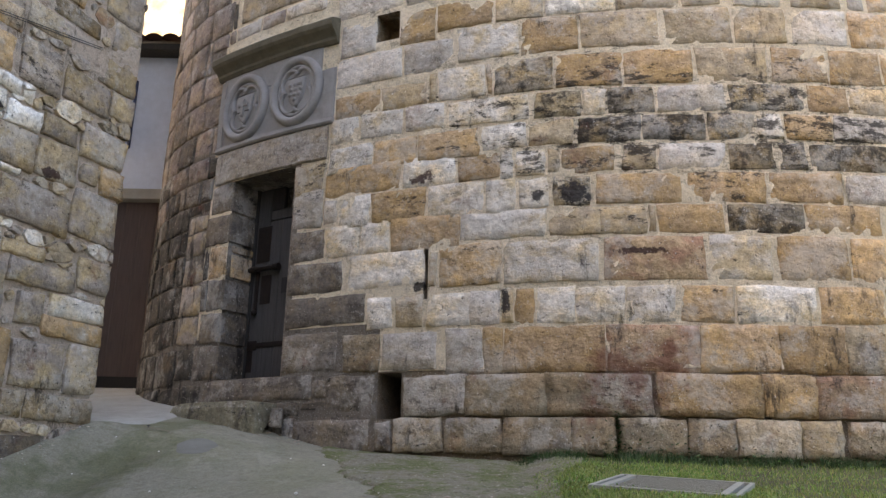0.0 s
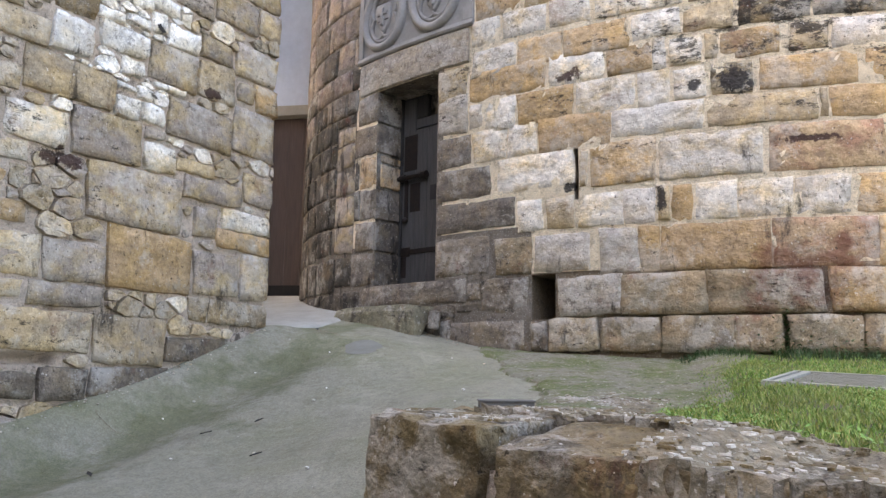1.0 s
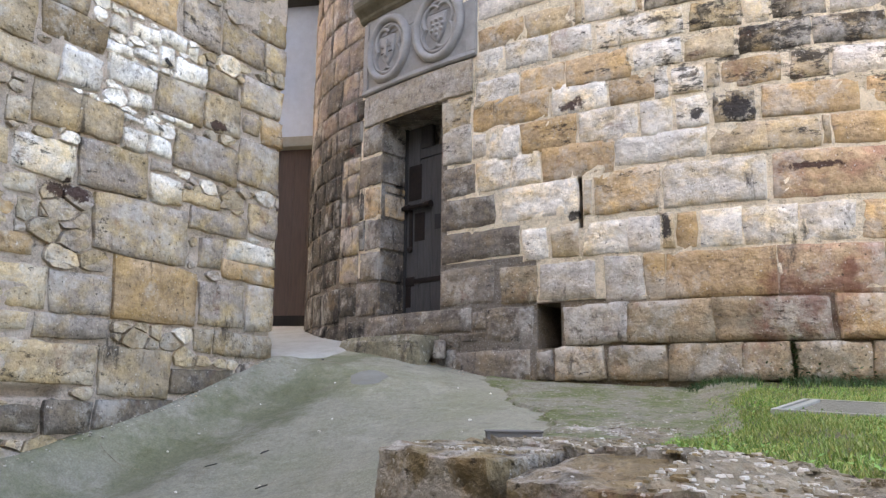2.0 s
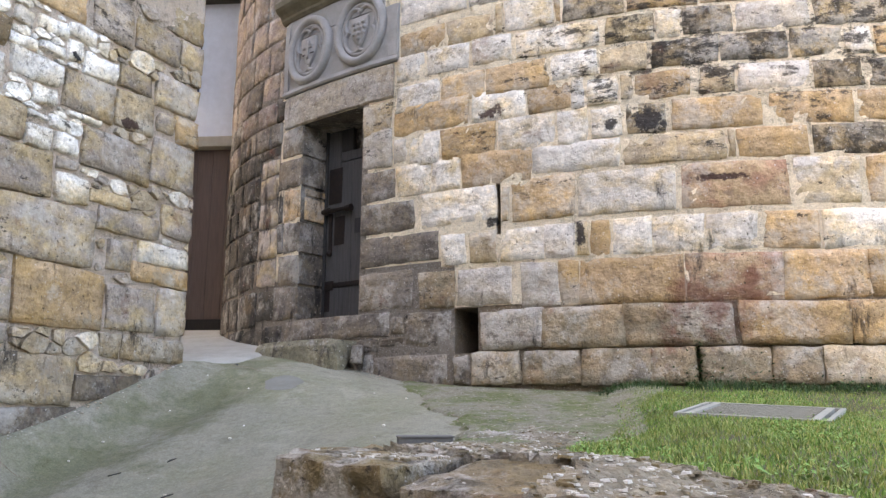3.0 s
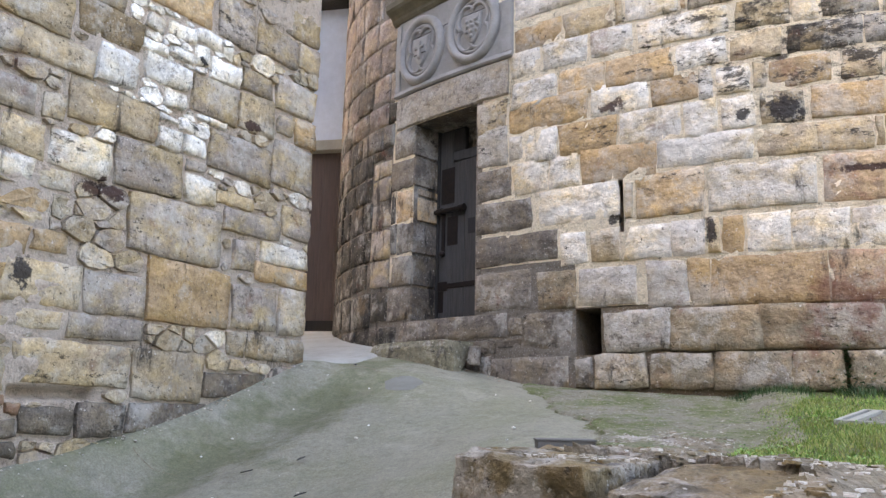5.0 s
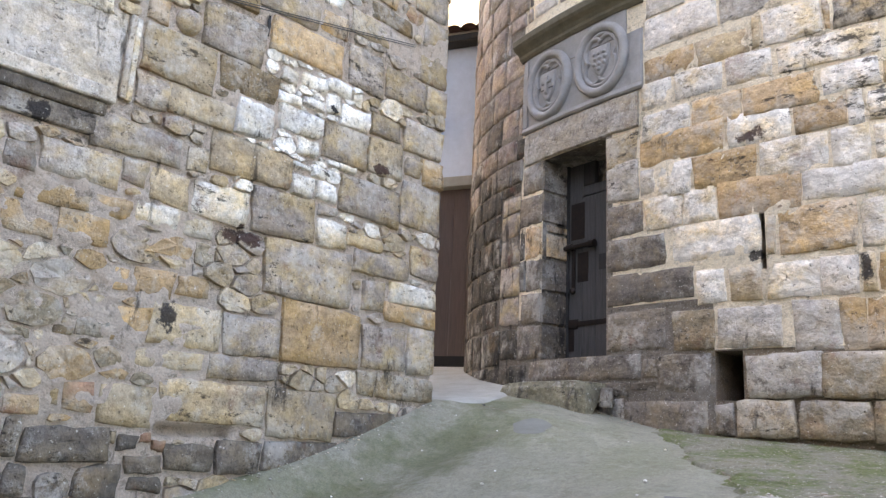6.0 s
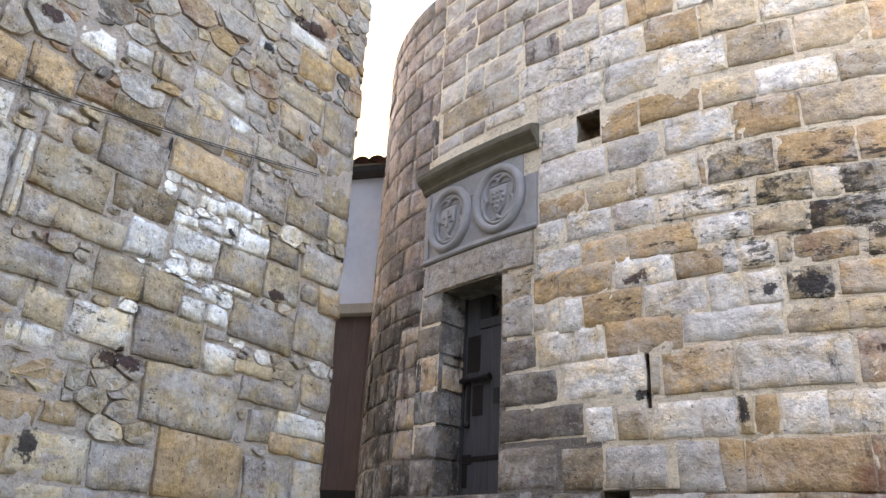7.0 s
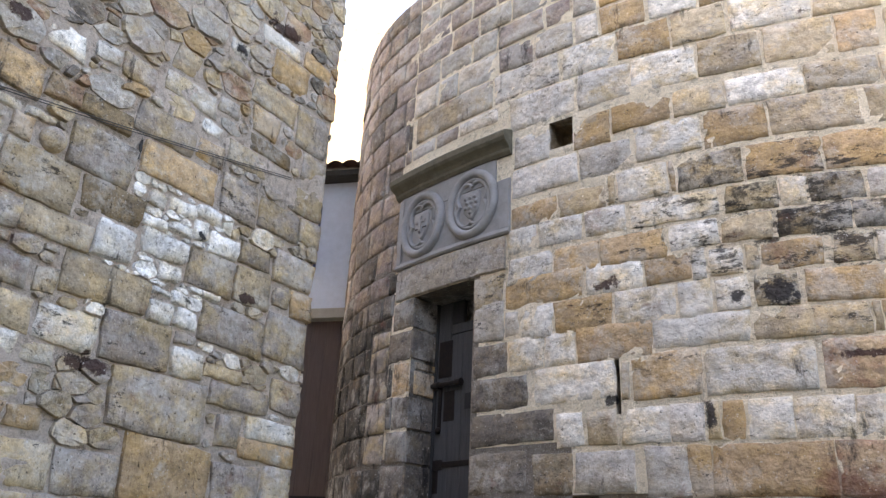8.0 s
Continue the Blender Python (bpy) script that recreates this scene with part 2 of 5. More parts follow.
def plain(name, a, b, rough=0.7, scale=12.0, depth=0.004, metal=0.0, stretch=(1, 1, 1), spec=0.35):
    k = Nodes(name)
    co = k.shifted(stretch)
    n1, n2 = k.noise(co, scale, 6, 0.65), k.noise(co, scale * 6, 4, 0.7)
    tone = k.mix(k.ramp(n1, [(0.3, 0.0), (0.7, 1.0)]), srgb(a), srgb(b))
    tone = k.mix(k.math("MULTIPLY", n2, 0.25), tone, srgb("2a2724"))
    return k.done(tone, rough, k.math("ADD", n1, k.math("MULTIPLY", n2, 0.5)), depth, metal, spec)


CONCRETE = concrete_material()
SLATE = plain("blue_grey_carved_stone", "9a9692", "827e79", 0.85, 5.0, 0.006)
SMOOTH_CEMENT = plain("pale_smooth_cement", "aba89e", "969387", 0.85, 5.0, 0.012)
PLASTER = plain("white_blue_plaster", "d3dce8", "c6d0de", 0.85, 2.0, 0.003)
BROWN_DOOR = plain("brown_painted_wood", "75645c", "635550", 0.6, 6.0, 0.003, stretch=(8, 8, 0.6))
GREY_WOOD = plain("weathered_grey_wood", "524f4d", "3e3c3a", 0.75, 7.0, 0.006, stretch=(6, 6, 0.5))
DARK_WOOD = plain("black_old_wood", "35322f", "2a2827", 0.8, 7.0, 0.004, stretch=(6, 6, 0.5))
IRON = plain("rusty_black_iron", "2b2725", "3a2f28", 0.6, 20.0, 0.003, 0.6)
TILE = plain("weathered_clay_tile", "6d5444", "4c3d34", 0.85, 8.0, 0.004)
BOX_STEEL = plain("dull_grey_steel", "73706c", "64625e", 0.9, 20.0, 0.002, 0.0, spec=0.1)
GALV = plain("grey_galvanised_steel", "a3a398", "8e8e84", 0.7, 25.0, 0.002, 0.2)


def blade_material(name, stops):
    k = Nodes(name)
    geo = k.t.nodes.new("ShaderNodeNewGeometry")
    tone = k.ramp(geo.outputs["Random Per Island"], [(p, srgb(c)) for p, c in stops])
    patch = k.noise(k.shifted(by=0), 2.0, 3)
    tone = k.mix(k.ramp(patch, [(0.4, 0.0), (0.65, 0.5)]), tone, srgb("77773f"))
    return k.done(tone, 0.6)


BLADE = blade_material("grass_green", [(0.0, "4a6a2a"), (0.35, "678c3c"), (0.7, "88a04c"), (1.0, "b3a86c")])
SOIL = plain("mossy_soil", "4b5230", "5a5138", 0.95, 9.0, 0.03)
LEAF = plain("dark_weed_leaf", "3f5a2a", "2f4722", 0.55, 5.0, 0.001)
MOSSY = plain("moss_dark_stone", "6c6452", "544e3d", 0.9, 9.0, 0.01)
LIME = plain("sunlit_cream_stone", "d9cfb4", "b58c45", 0.9, 0.9, 0.02)
CABLE_MAT = plain("grey_cable_sheath", "4a4a4a", "3c3c3c", 0.5, 10.0, 0.0)
COPING_BLOCK = stone_material("brown_rough_block", "7c6d54", "6c5e47", "85734f", "4a4438", 0.08, 0.7)
COPING = stone_material("lichen_crusted_coping", "746b5a", "645c4d", "7d7360", "938b7b", 0.06, 0.8)
LICHEN = plain("pale_grey_lichen_flake", "d9d4c8", "b1aa9b", 0.9, 30.0, 0.004)
FLAKE = plain("brown_grey_stone_flake", "a0967f", "6e6553", 0.9, 20.0, 0.006)
CLOVER = plain("clover_green", "78a446", "5c8434", 0.5, 6.0, 0.001)


def dirt_material():
    k = Nodes("mossy_gritty_soil")
    co = k.shifted(by=0)
    tone = k.mix(k.noise(co, 2.0, 5), srgb("757160"), srgb("86816f"))
    tone = k.mix(k.ramp(k.noise(co, 2.6, 9, 0.75), [(0.45, 0.0), (0.56, 0.85)]), tone, srgb("5d6436"))
    tone = k.mix(k.ramp(k.noise(co, 30, 6, 0.75), [(0.34, 0.8), (0.46, 0.0)]), tone, srgb("3d372d"))
    tone = k.mix(k.ramp(k.noise(co, 46, 3, 0.6), [(0.62, 0.0), (0.67, 0.8)]), tone, srgb("b5ae9f"))
    return k.done(tone, 0.95, k.noise(co, 24, 7, 0.75), 0.03)


DIRT = dirt_material()

# ---------------------------------------------------------------- mesh helpers


def part(name, bm, material, parent=None, label="", smooth=False):
    """Links a bmesh as one mesh object, under a thing or on its own."""
    me = bpy.data.meshes.new(name)
    bm.to_mesh(me)
    bm.free()
    me.materials.append(material)
    if smooth:
        for p in me.polygons:
            p.use_smooth = True
    ob = new(name, me)
    ob.parent = parent
    return tagged(ob, label)


def grid_mesh(fn, nu, nv, closed=False):
    """A bmesh from fn(i, j) over nu x nv points."""
    bm = bmesh.new()
    vs = [[bm.verts.new(fn(i, j)) for j in range(nv)] for i in range(nu)]
    for i in range(nu - (0 if closed else 1)):
        for j in range(nv - 1):
            k = (i + 1) % nu
            bm.faces.new((vs[i][j], vs[k][j], vs[k][j + 1], vs[i][j + 1]))
    return bm


def box(sx, sy, sz, at=(0, 0, 0), bevel=0.0, segs=2, m=None, bm=None):
    """A bevelled box about at."""
    own = bmesh.new()
    bmesh.ops.create_cube(own, size=1.0, matrix=Matrix.Diagonal((sx, sy, sz, 1)))
    if bevel:
        bmesh.ops.bevel(own, geom=own.edges[:], offset=bevel, segments=segs, affect="EDGES", profile=0.6)
    own.transform(Matrix.Translation(at))
    if m is not None:
        own.transform(m)
    if bm is None:
        return own
    me = bpy.data.meshes.new("tmp")
    own.to_mesh(me)
    own.free()
    bm.from_mesh(me)
    bpy.data.meshes.remove(me)
    return bm


def rough(bm, amount, scale, seed=0.0):
    """Moves the vertices of bm by a noise, to wear a form."""
    for v in bm.verts:
        v.co += noise.noise_vector(v.co * scale + Vector((seed, seed * 2, seed * 3))) * amount
    return bm


# ---------------------------------------------------------------- the plan
AX, AY, RAD = 2.677, 13.933, 8.153        # the round wall's axis and radius
TURN_S, TURN_R = -5.62, 3.0              # where it bends away more tightly
TOP = 8.35                                # top of the round wall
WO, WD, WN = Vector((-3.233, 5.0, 0)), Vector((0.349, 0.9371, 0)), Vector((0.9371, -0.349, 0))
CORNER = 1.345                            # end of the rubble wall, along WD


def plan(s, out=0.0):
    """A point and outward normal of the round wall at the arc length s."""
    a = max(s, TURN_S) / RAD
    n = Vector((math.sin(a), -math.cos(a), 0))
    p = Vector((AX, AY, 0)) + n * RAD
    if s < TURN_S:
        c = p - n * TURN_R
        a += (s - TURN_S) / TURN_R
        n = Vector((math.sin(a), -math.cos(a), 0))
        p = c + n * TURN_R
    return p + n * out, n


def tower_at(s, z, out=0.0):
    p, n = plan(s, out)
    return Vector((p.x, p.y, z))


def wall_at(s, z, out=0.0):
    p = WO + WD * s + WN * out
    return Vector((p.x, p.y, z))


def smooth(a, b, x):
    t = min(1.0, max(0.0, (x - a) / (b - a)))
    return t * t * (3 - 2 * t)


def gully(d, y):
    """Depth of the run-off channel that follows the rubble wall."""
    return 0.10 * math.exp(-((d - 0.50) / 0.30) ** 2) * smooth(2.6, 4.2, y) * (1 - smooth(5.7, 6.3, y))


def ramp_z(x, y):
    """Height of the concrete ramp, which climbs to the passage and swells to the right."""
    if y < 4.4:
        mid = 1.11 + 0.23 * (y - 4.4)
    elif y < 6.3:
        mid = 1.11 + 0.40 * (y - 4.4)
    else:
        mid = 1.87 + 0.20 * (y - 6.3)
    side = 1.5 + 0.15 * (y - 4.92)
    w = smooth(-2.1, -0.55, x) * smooth(3.0, 4.3, y)
    d = (Vector((x, y, 0)) - WO) @ WN                    # away from the rubble wall
    return mid * (1 - w) + side * w + (0.17 - 0.10 * smooth(4.3, 5.4, y)) * (1 - smooth(0.04, 0.30, d)) * (1 - smooth(6.2, 6.9, y)) - gully(d, y)


def lawn_z(x, y):
    left, right = 1.40 + max(0.0, 0.13 * (y - 4.6)), 1.44 + 0.28 * max(0.0, (y - 1.0) / 4.85) ** 3
    right -= 0.075 * (1 - smooth(1.4, 3.5, y))
    w = smooth(0.3, 0.9, x)
    return left * (1 - w) + right * w + 0.012 * noise.noise(Vector((x * 2, y * 2, 0)))

# ---------------------------------------------------------------- ground


def spread(lo, hi, step, far=(4, 12, 40, 150, 600, 2500)):
    mid = [lo + i * step for i in range(int(round((hi - lo) / step)) + 1)]
    return [lo - f for f in reversed(far)] + mid + [hi + f for f in far]


def ground_point(x, y):
    cx_, cy_ = min(4.0, max(-4.4, x)), min(10.0, max(-3.0, y))
    z = ramp_z(cx_, cy_)
    z += 0.012 * noise.noise(Vector((x * 1.1, y * 1.1, 0))) + 0.004 * noise.noise(Vector((x * 6, y * 6, 3)))
    return Vector((x, y, z))


GX, GY = spread(-4.4, 1.0, 0.06), spread(-1.0, 10.0, 0.07)
tagged(part("ground", grid_mesh(lambda i, j: ground_point(GX[i], GY[j]), len(GX), len(GY)), CONCRETE, smooth=True),
       "grey-green stained concrete ramp climbing between the walls", "ground", kind="structure")

# ---------------------------------------------------------------- the round wall
DOOR_L, DOOR_R, DOOR_B, DOOR_T = -5.10, -4.275, 2.385, 4.36
OPENINGS = {
    "door": (DOOR_L, DOOR_R, DOOR_B, DOOR_T, 0.42),
    "drain": (-3.275, -3.06, 2.005, 2.375, 0.72),
    "slit": (-2.895, -2.855, 2.97, 3.43, 0.30),
    "putlog": (-3.44, -3.20, 5.46, 5.75, 0.28),
}
S_LO, S_HI, Z_LO = -8.2, 7.0, 0.4


def cuts(lo, hi, step, marks):
    xs = sorted(set([lo, hi] + [m for m in marks if lo < m < hi]))
    out = []
    for a, b in zip(xs, xs[1:]):
        n = max(1, round((b - a) / step))
        out += [a + (b - a) * i / n for i in range(n)]
    return out + [hi]


def in_opening(s, z):
    return any(a < s < b and c < z < d for a, b, c, d, _ in OPENINGS.values())


tower = tagged(new("wall_round"), "curved ochre and grey sandstone block wall with lime joints", "wall", kind="structure")
SS = cuts(S_LO, S_HI, 0.036, [-5.45, -3.275, 1.6] + [v for o in OPENINGS.values() for v in o[:2]])
ZZ = cuts(Z_LO, TOP, 0.036, [2.36] + [v for o in OPENINGS.values() for v in o[2:4]])
bm = bmesh.new()


def zone(s, z):
    """Which pointing a place has: 1 the lowest courses, 2 the weathered turn and the foot beside the door."""
    if s < -5.45 or (-4.36 < s < -4.2 and z < 4.4) or (s < -3.275 and z < 2.80):
        return 2
    return 1 if -3.275 < s < 1.6 and z < 2.385 else 0


def bed(s, z, k):
    """How far the mortar bed stands out: smeared over the stones' edges in places, raked out in others."""
    if any(a - 0.01 < s < b + 0.01 and c - 0.01 < z < d + 0.01 for a, b, c, d, _ in OPENINGS.values()):
        return 0.0
    v = Vector((s * 1.4, z * 2.2, 3.0))
    smear = max(0.0, noise.noise(v) + 0.35 * noise.noise(v * 3.1))
    grit = noise.noise(v * 9.0) + 0.7 * noise.noise(v * 19.0)
    if k == 1:
        return -0.008 + 0.012 * smear + 0.004 * grit
    return (0.002 if k == 0 else 0.0) + 0.008 * smear + 0.003 * grit


sheets = [bm, bmesh.new(), bmesh.new()]
front = [[[b_.verts.new(tower_at(s, z, bed(s, z, k))) for z in ZZ] for s in SS] for k, b_ in enumerate(sheets)]
back = [[bm.verts.new(tower_at(s, z, -0.75)) for z in (Z_LO, TOP)] for s in SS]
for i in range(len(SS) - 1):
    for j in range(len(ZZ) - 1):
        ms, mz = (SS[i] + SS[i + 1]) / 2, (ZZ[j] + ZZ[j + 1]) / 2
        if not in_opening(ms, mz):
            k = zone(ms, mz)
            f = front[k]
            sheets[k].faces.new((f[i][j], f[i + 1][j], f[i + 1][j + 1], f[i][j + 1]))
    bm.faces.new((back[i][0], back[i][1], back[i + 1][1], back[i + 1][0]))
    bm.faces.new((front[0][i][-1], front[0][i + 1][-1], back[i + 1][1], back[i][1]))
for v in [v for v in bm.verts if not v.link_faces]:
    bm.verts.remove(v)
part("core", bm, MORTAR, tower, "pale lime mortar bed", smooth=True)
for k in (1, 2):
    for v in [v for v in sheets[k].verts if not v.link_faces]:
        sheets[k].verts.remove(v)
part("lower_core", sheets[1], JOINT, tower, "dark open joints of the lowest courses")
part("side_core", sheets[2], DULL_JOINT, tower, "dull weathered joints at the passage")


def recess(name, key, material, label):
    """The sides, sill, soffit and back of an opening."""
    a, b, c, d, deep = OPENINGS[key]
    bm = bmesh.new()
    f = [bm.verts.new(tower_at(s, z, 0.0)) for s, z in ((a, c), (b, c), (b, d), (a, d))]
    # the reveals run square to the middle of the opening
    n = plan((a + b) / 2)[1]
    r = [bm.verts.new(v.co - n * deep) for v in f]
    for k in range(4):
        bm.faces.new((f[k], f[(k + 1) % 4], r[(k + 1) % 4], r[k]))
    bm.faces.new(r)
    part(name, bm, material, tower, label)


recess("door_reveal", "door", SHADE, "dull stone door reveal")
# the drain's shade is put into its lining with the dark joint colour
recess("drain_reveal", "drain", JOINT, "deep square drain hole")
recess("slit_reveal", "slit", BROWN, "narrow vertical slit")
recess("putlog_reveal", "putlog", BROWN, "square putlog hole")

# ---------------------------------------------------------------- the rubble wall, with its house extended out of view
rubble = tagged(new("wall_rubble"), "rubble and ashlar stone house wall with patched mortar", "wall", kind="structure")
# unseen length and height are assumed, to keep sun off walls and yard
S0, HOUSE = -40.0, 13.0
corners = [wall_at(S0, 0, -0.12), wall_at(CORNER - 0.02, 0, -0.12), wall_at(CORNER - 0.02, 0) - WN * 6, wall_at(S0, 0) - WN * 6]
bm = bmesh.new()
lo = [bm.verts.new((c.x, c.y, -0.6)) for c in corners]
hi = [bm.verts.new((c.x, c.y, HOUSE)) for c in corners]
for k in range(4):
    bm.faces.new((lo[k], lo[(k + 1) % 4], hi[(k + 1) % 4], hi[k]))
bm.faces.new(hi)
part("core", bm, RUBBLE_MORTAR, rubble, "grey lime mortar between the rubble")


def daub(i, j):
    """The uneven mortar face of the house wall: raked out in places, smeared flush in others, thick at its worn foot and high up."""
    s, z = -3.3 + (CORNER - 0.01 + 3.3) * min(i, 229) / 229, 0.5 + 6.9 * j / 330
    v = Vector((s * 3.0, z * 3.6, 1.0))
    worn = (1 - smooth(-1.1, -0.5, s)) * smooth(1.5, 1.8, z) * (1 - smooth(2.9, 3.2, z))
    high = smooth(4.5, 4.9, z)
    smear = max(0.0, 0.25 + noise.noise(v * 0.45) + 0.4 * noise.noise(v * 1.4))
    rise = 0.006 * noise.noise(v) + 0.006 * noise.noise(v * 3.7) + 0.004 * noise.noise(v * 8) + 0.022 * smear * (1 - worn)
    rise += worn * (0.026 + 0.016 * noise.noise(v * 1.7) + 0.012 * noise.noise(v * 4)) + 0.016 * high
    hole = -1.06 < s < -0.54 and 1.575 < z < 1.65 or 0.05 < s < 0.15 and 4.05 < z < 4.11
    return wall_at(s, z, -0.3 if i == 230 else -0.10 if hole else -0.005 + rise)


part("mortar_face", grid_mesh(daub, 231, 331), RUBBLE_MORTAR, rubble, "rough uneven pointing", smooth=True)

# an unseen wall, added behind the camera to cut low sky light
def slab(x0, x1, y0, y1, z0, z1, bevel=0.0):
    return box(x1 - x0, y1 - y0, z1 - z0, ((x0 + x1) / 2, (y0 + y1) / 2, (z0 + z1) / 2), bevel)


tagged(part("wall_yard", slab(-9.0, 18.0, -6.6, -6.0, -1.5, 8.5), RUBBLE_MORTAR), "plain mortar-faced wall closing the yard", "wall", kind="structure")

# ---------------------------------------------------------------- passage end: white house with a brown door
PY = 9.3
white_house = tagged(new("white_house"), "white plastered house with a tiled eave closing the passage", "house")


part("wall", slab(-8.0, -1.6, PY, PY + 0.35, 4.98, 6.88), PLASTER, white_house, "white plaster wall")
part("wall", slab(-8.0, -4.25, PY + 0.002, PY + 0.35, 1.8, 4.976), PLASTER, white_house)
part("lintel_board", slab(-4.4, -2.0, PY - 0.03, PY + 0.3, 4.84, 4.976, 0.008), SMOOTH_CEMENT, white_house, "grey lintel ledge")

passage_door = tagged(new("door_passage"), "brown painted plank door at the end of the passage", "door", kind="structure")
for k in range(9):
    x = -4.25 + k * 0.2
    part("plank", box(0.196, 0.04, 2.46, (x + 0.1, PY + 0.14, 3.69), 0.004), BROWN_DOOR, passage_door)
part("kick_board", box(1.8, 0.015, 0.14, (-3.35, PY + 0.11, 2.56), 0.004), DARK_WOOD, passage_door, "dark board at the door's foot")

# the eave: a row of clay tiles on a dark board
roof = part("roof", slab(-8.0, -1.6, PY - 0.22, PY + 0.2, 6.84, 6.93, 0.01), DARK_WOOD, white_house, "dark eave board")
for k in range(28):
    x = -8.0 + k * 0.22

    def arch(i, j, x=x):
        a = math.pi * i / 8
        w = 0.115 - 0.02 * j / 3
        return Vector((x + w * math.cos(a), PY - 0.30 + 0.9 * j / 3, 6.95 + 0.32 * j / 3 + 0.085 * math.sin(a)))
    if k > 12:
        bm = grid_mesh(arch, 9, 4)
        bmesh.ops.solidify(bm, geom=bm.faces[:], thickness=0.015)
        part("roof_tile", bm, TILE, roof)
part("roof_slope", grid_mesh(lambda i, j: Vector((-8.0 + i * 6.4, PY - 0.25 + 3.0 * j, 6.94 + 1.06 * j)), 2, 2), TILE, roof)

# ---------------------------------------------------------------- sunlit wall far behind
far = tagged(new("far_tower"), "sunlit cream stone wall far behind the eave", "building")
part("wall", box(6.0, 6, 28, (-10.2, 30, 11)), LIME, far)

# ---------------------------------------------------------------- terrace: lawn and coping
CX0, CY0 = -0.61, 1.90                     # the coping's corner
FD = Vector((0.80, -0.60, 0))            # along the front of the retaining wall


def front_y(x):
    return CY0 + (x - CX0) * FD.y / FD.x


def tower_y(x):
    return AY - math.sqrt(RAD ** 2 - (x - AX) ** 2)


NX, NY = 70, 60


def lawn_point(i, j):
    x = -0.50 + 7.5 * (i / (NX - 1)) ** 1.3
    a, b = front_y(x) + 0.5, tower_y(x) + 0.1
    y = a + (b - a) * j / (NY - 1)
    return Vector((x, y, lawn_z(x, y)))


tagged(part("lawn", grid_mesh(lawn_point, NX, NY), SOIL, smooth=True), "mossy soil of the raised lawn by the wall", "lawn", kind="structure")

retaining = tagged(new("retaining_wall"), "low brown stone retaining wall with a lichen-crusted top", "wall", kind="structure")
FN = Vector((-0.60, -0.80, 0))           # out of its front face


def left_edge(y):
    return -0.62 + 0.05 * smooth(2.2, 3.2, y) + 0.02 * math.sin(y * 5.1) + 0.26 * smooth(3.75, 3.95, y) + 0.15 * smooth(4.3, 5.3, y) + 0.45 * smooth(5.1, 5.9, y)


def grass_edge(y):
    return 0.10 + 0.36 * smooth(3.0, 4.8, y) + 0.35 * smooth(4.9, 5.9, y)


def crust_z(x, y):
    """The broken, lichen-grown top of the wall."""
    v = Vector((x, y, 0))
    ledge = 0.03 * noise.noise(v * 3.1) + 0.016 * noise.noise(v * 8) + 0.016 * noise.noise(v * 17)
    z = 0.5 * ledge + 0.5 * round(ledge / 0.014) * 0.014 + 0.012 * noise.noise(v * 43)
    behind = -((v - Vector((CX0, CY0, 0))) @ FN)
    edge = min(1.0, max(0.0, (grass_edge(y) + 0.12 - x) / 0.25, (0.82 - behind) / 0.2))
    base = max(lawn_z(x, y), ramp_z(x, y) + 0.02 * smooth(3.9, 4.3, y)) if y > 3.9 and x < 0.6 else lawn_z(x, y)
    along = (x - CX0) * FD.x + (y - CY0) * FD.y
    return base + (0.065 - 0.06 * max(smooth(2.1, 3.2, y), smooth(0.55, 0.95, along))) * edge + z * edge * (1 - 0.5 * smooth(2.1, 3.2, y)) - 0.02 * (1 - edge) - 0.02 * smooth(4.2, 5.0, y)


bm = bmesh.new()
STEP = 0.022
nx, ny = int(2.6 / STEP), int(6.2 / STEP)
verts = {}
for i in range(nx):
    for j in range(ny):
        x, y = -0.72 + i * STEP, -1.2 + j * STEP
        wob = 0.02 * noise.noise(Vector((x * 6, y * 6, 9)))
        dist = (Vector((x, y, 0)) - Vector((CX0, CY0, 0))) @ FN        # out of the front line
        behind = -dist
        if x > left_edge(y) + wob and behind > (0.27 if (x - CX0) * FD.x + (y - CY0) * FD.y < 0.66 else 0.0) + wob and (x < grass_edge(y) + 0.14 or behind < 0.80 + 4 * wob) and y < 5.95 + 3 * wob:
            verts[i, j] = bm.verts.new((x, y, crust_z(x, y)))
for (i, j), v in verts.items():
    q = [verts.get(k) for k in ((i, j), (i + 1, j), (i + 1, j + 1), (i, j + 1))]
    if None not in q:
        bm.faces.new(q)
rim = [e for e in bm.edges if len(e.link_faces) == 1]
low = bmesh.ops.extrude_edge_only(bm, edges=rim)["geom"]
for v in low:
    if isinstance(v, bmesh.types.BMVert):
        back = -((Vector((v.co.x, v.co.y, 0)) - Vector((CX0, CY0, 0))) @ FN)
        along = (v.co.x - CX0) * FD.x + (v.co.y - CY0) * FD.y
        v.co.z -= 0.05 if back < 0.36 and along < 0.66 else 0.16 + 0.1 * abs(noise.noise(v.co * 3))
        if back < 0.1 and along > 0.66:
            v.co += FN * 0.03
part("coping", bm, COPING, retaining, "lichen-crusted broken coping")
bm = bmesh.new()
outline = [Vector((CX0, CY0, 0)) - FN * 0.04, Vector((CX0, CY0, 0)) + FD * 4.2 - FN * 0.04, Vector((CX0, CY0, 0)) + FD * 4.2 - FN * 0.3,
           Vector((-0.2, 2.0, 0)), Vector((-0.2, 3.5, 0)), Vector((-0.5, 3.5, 0)), Vector((-0.55, 2.15, 0))]
lo = [bm.verts.new((p.x, p.y, -0.6)) for p in outline]
hi = [bm.verts.new((p.x, p.y, 1.36)) for p in outline]
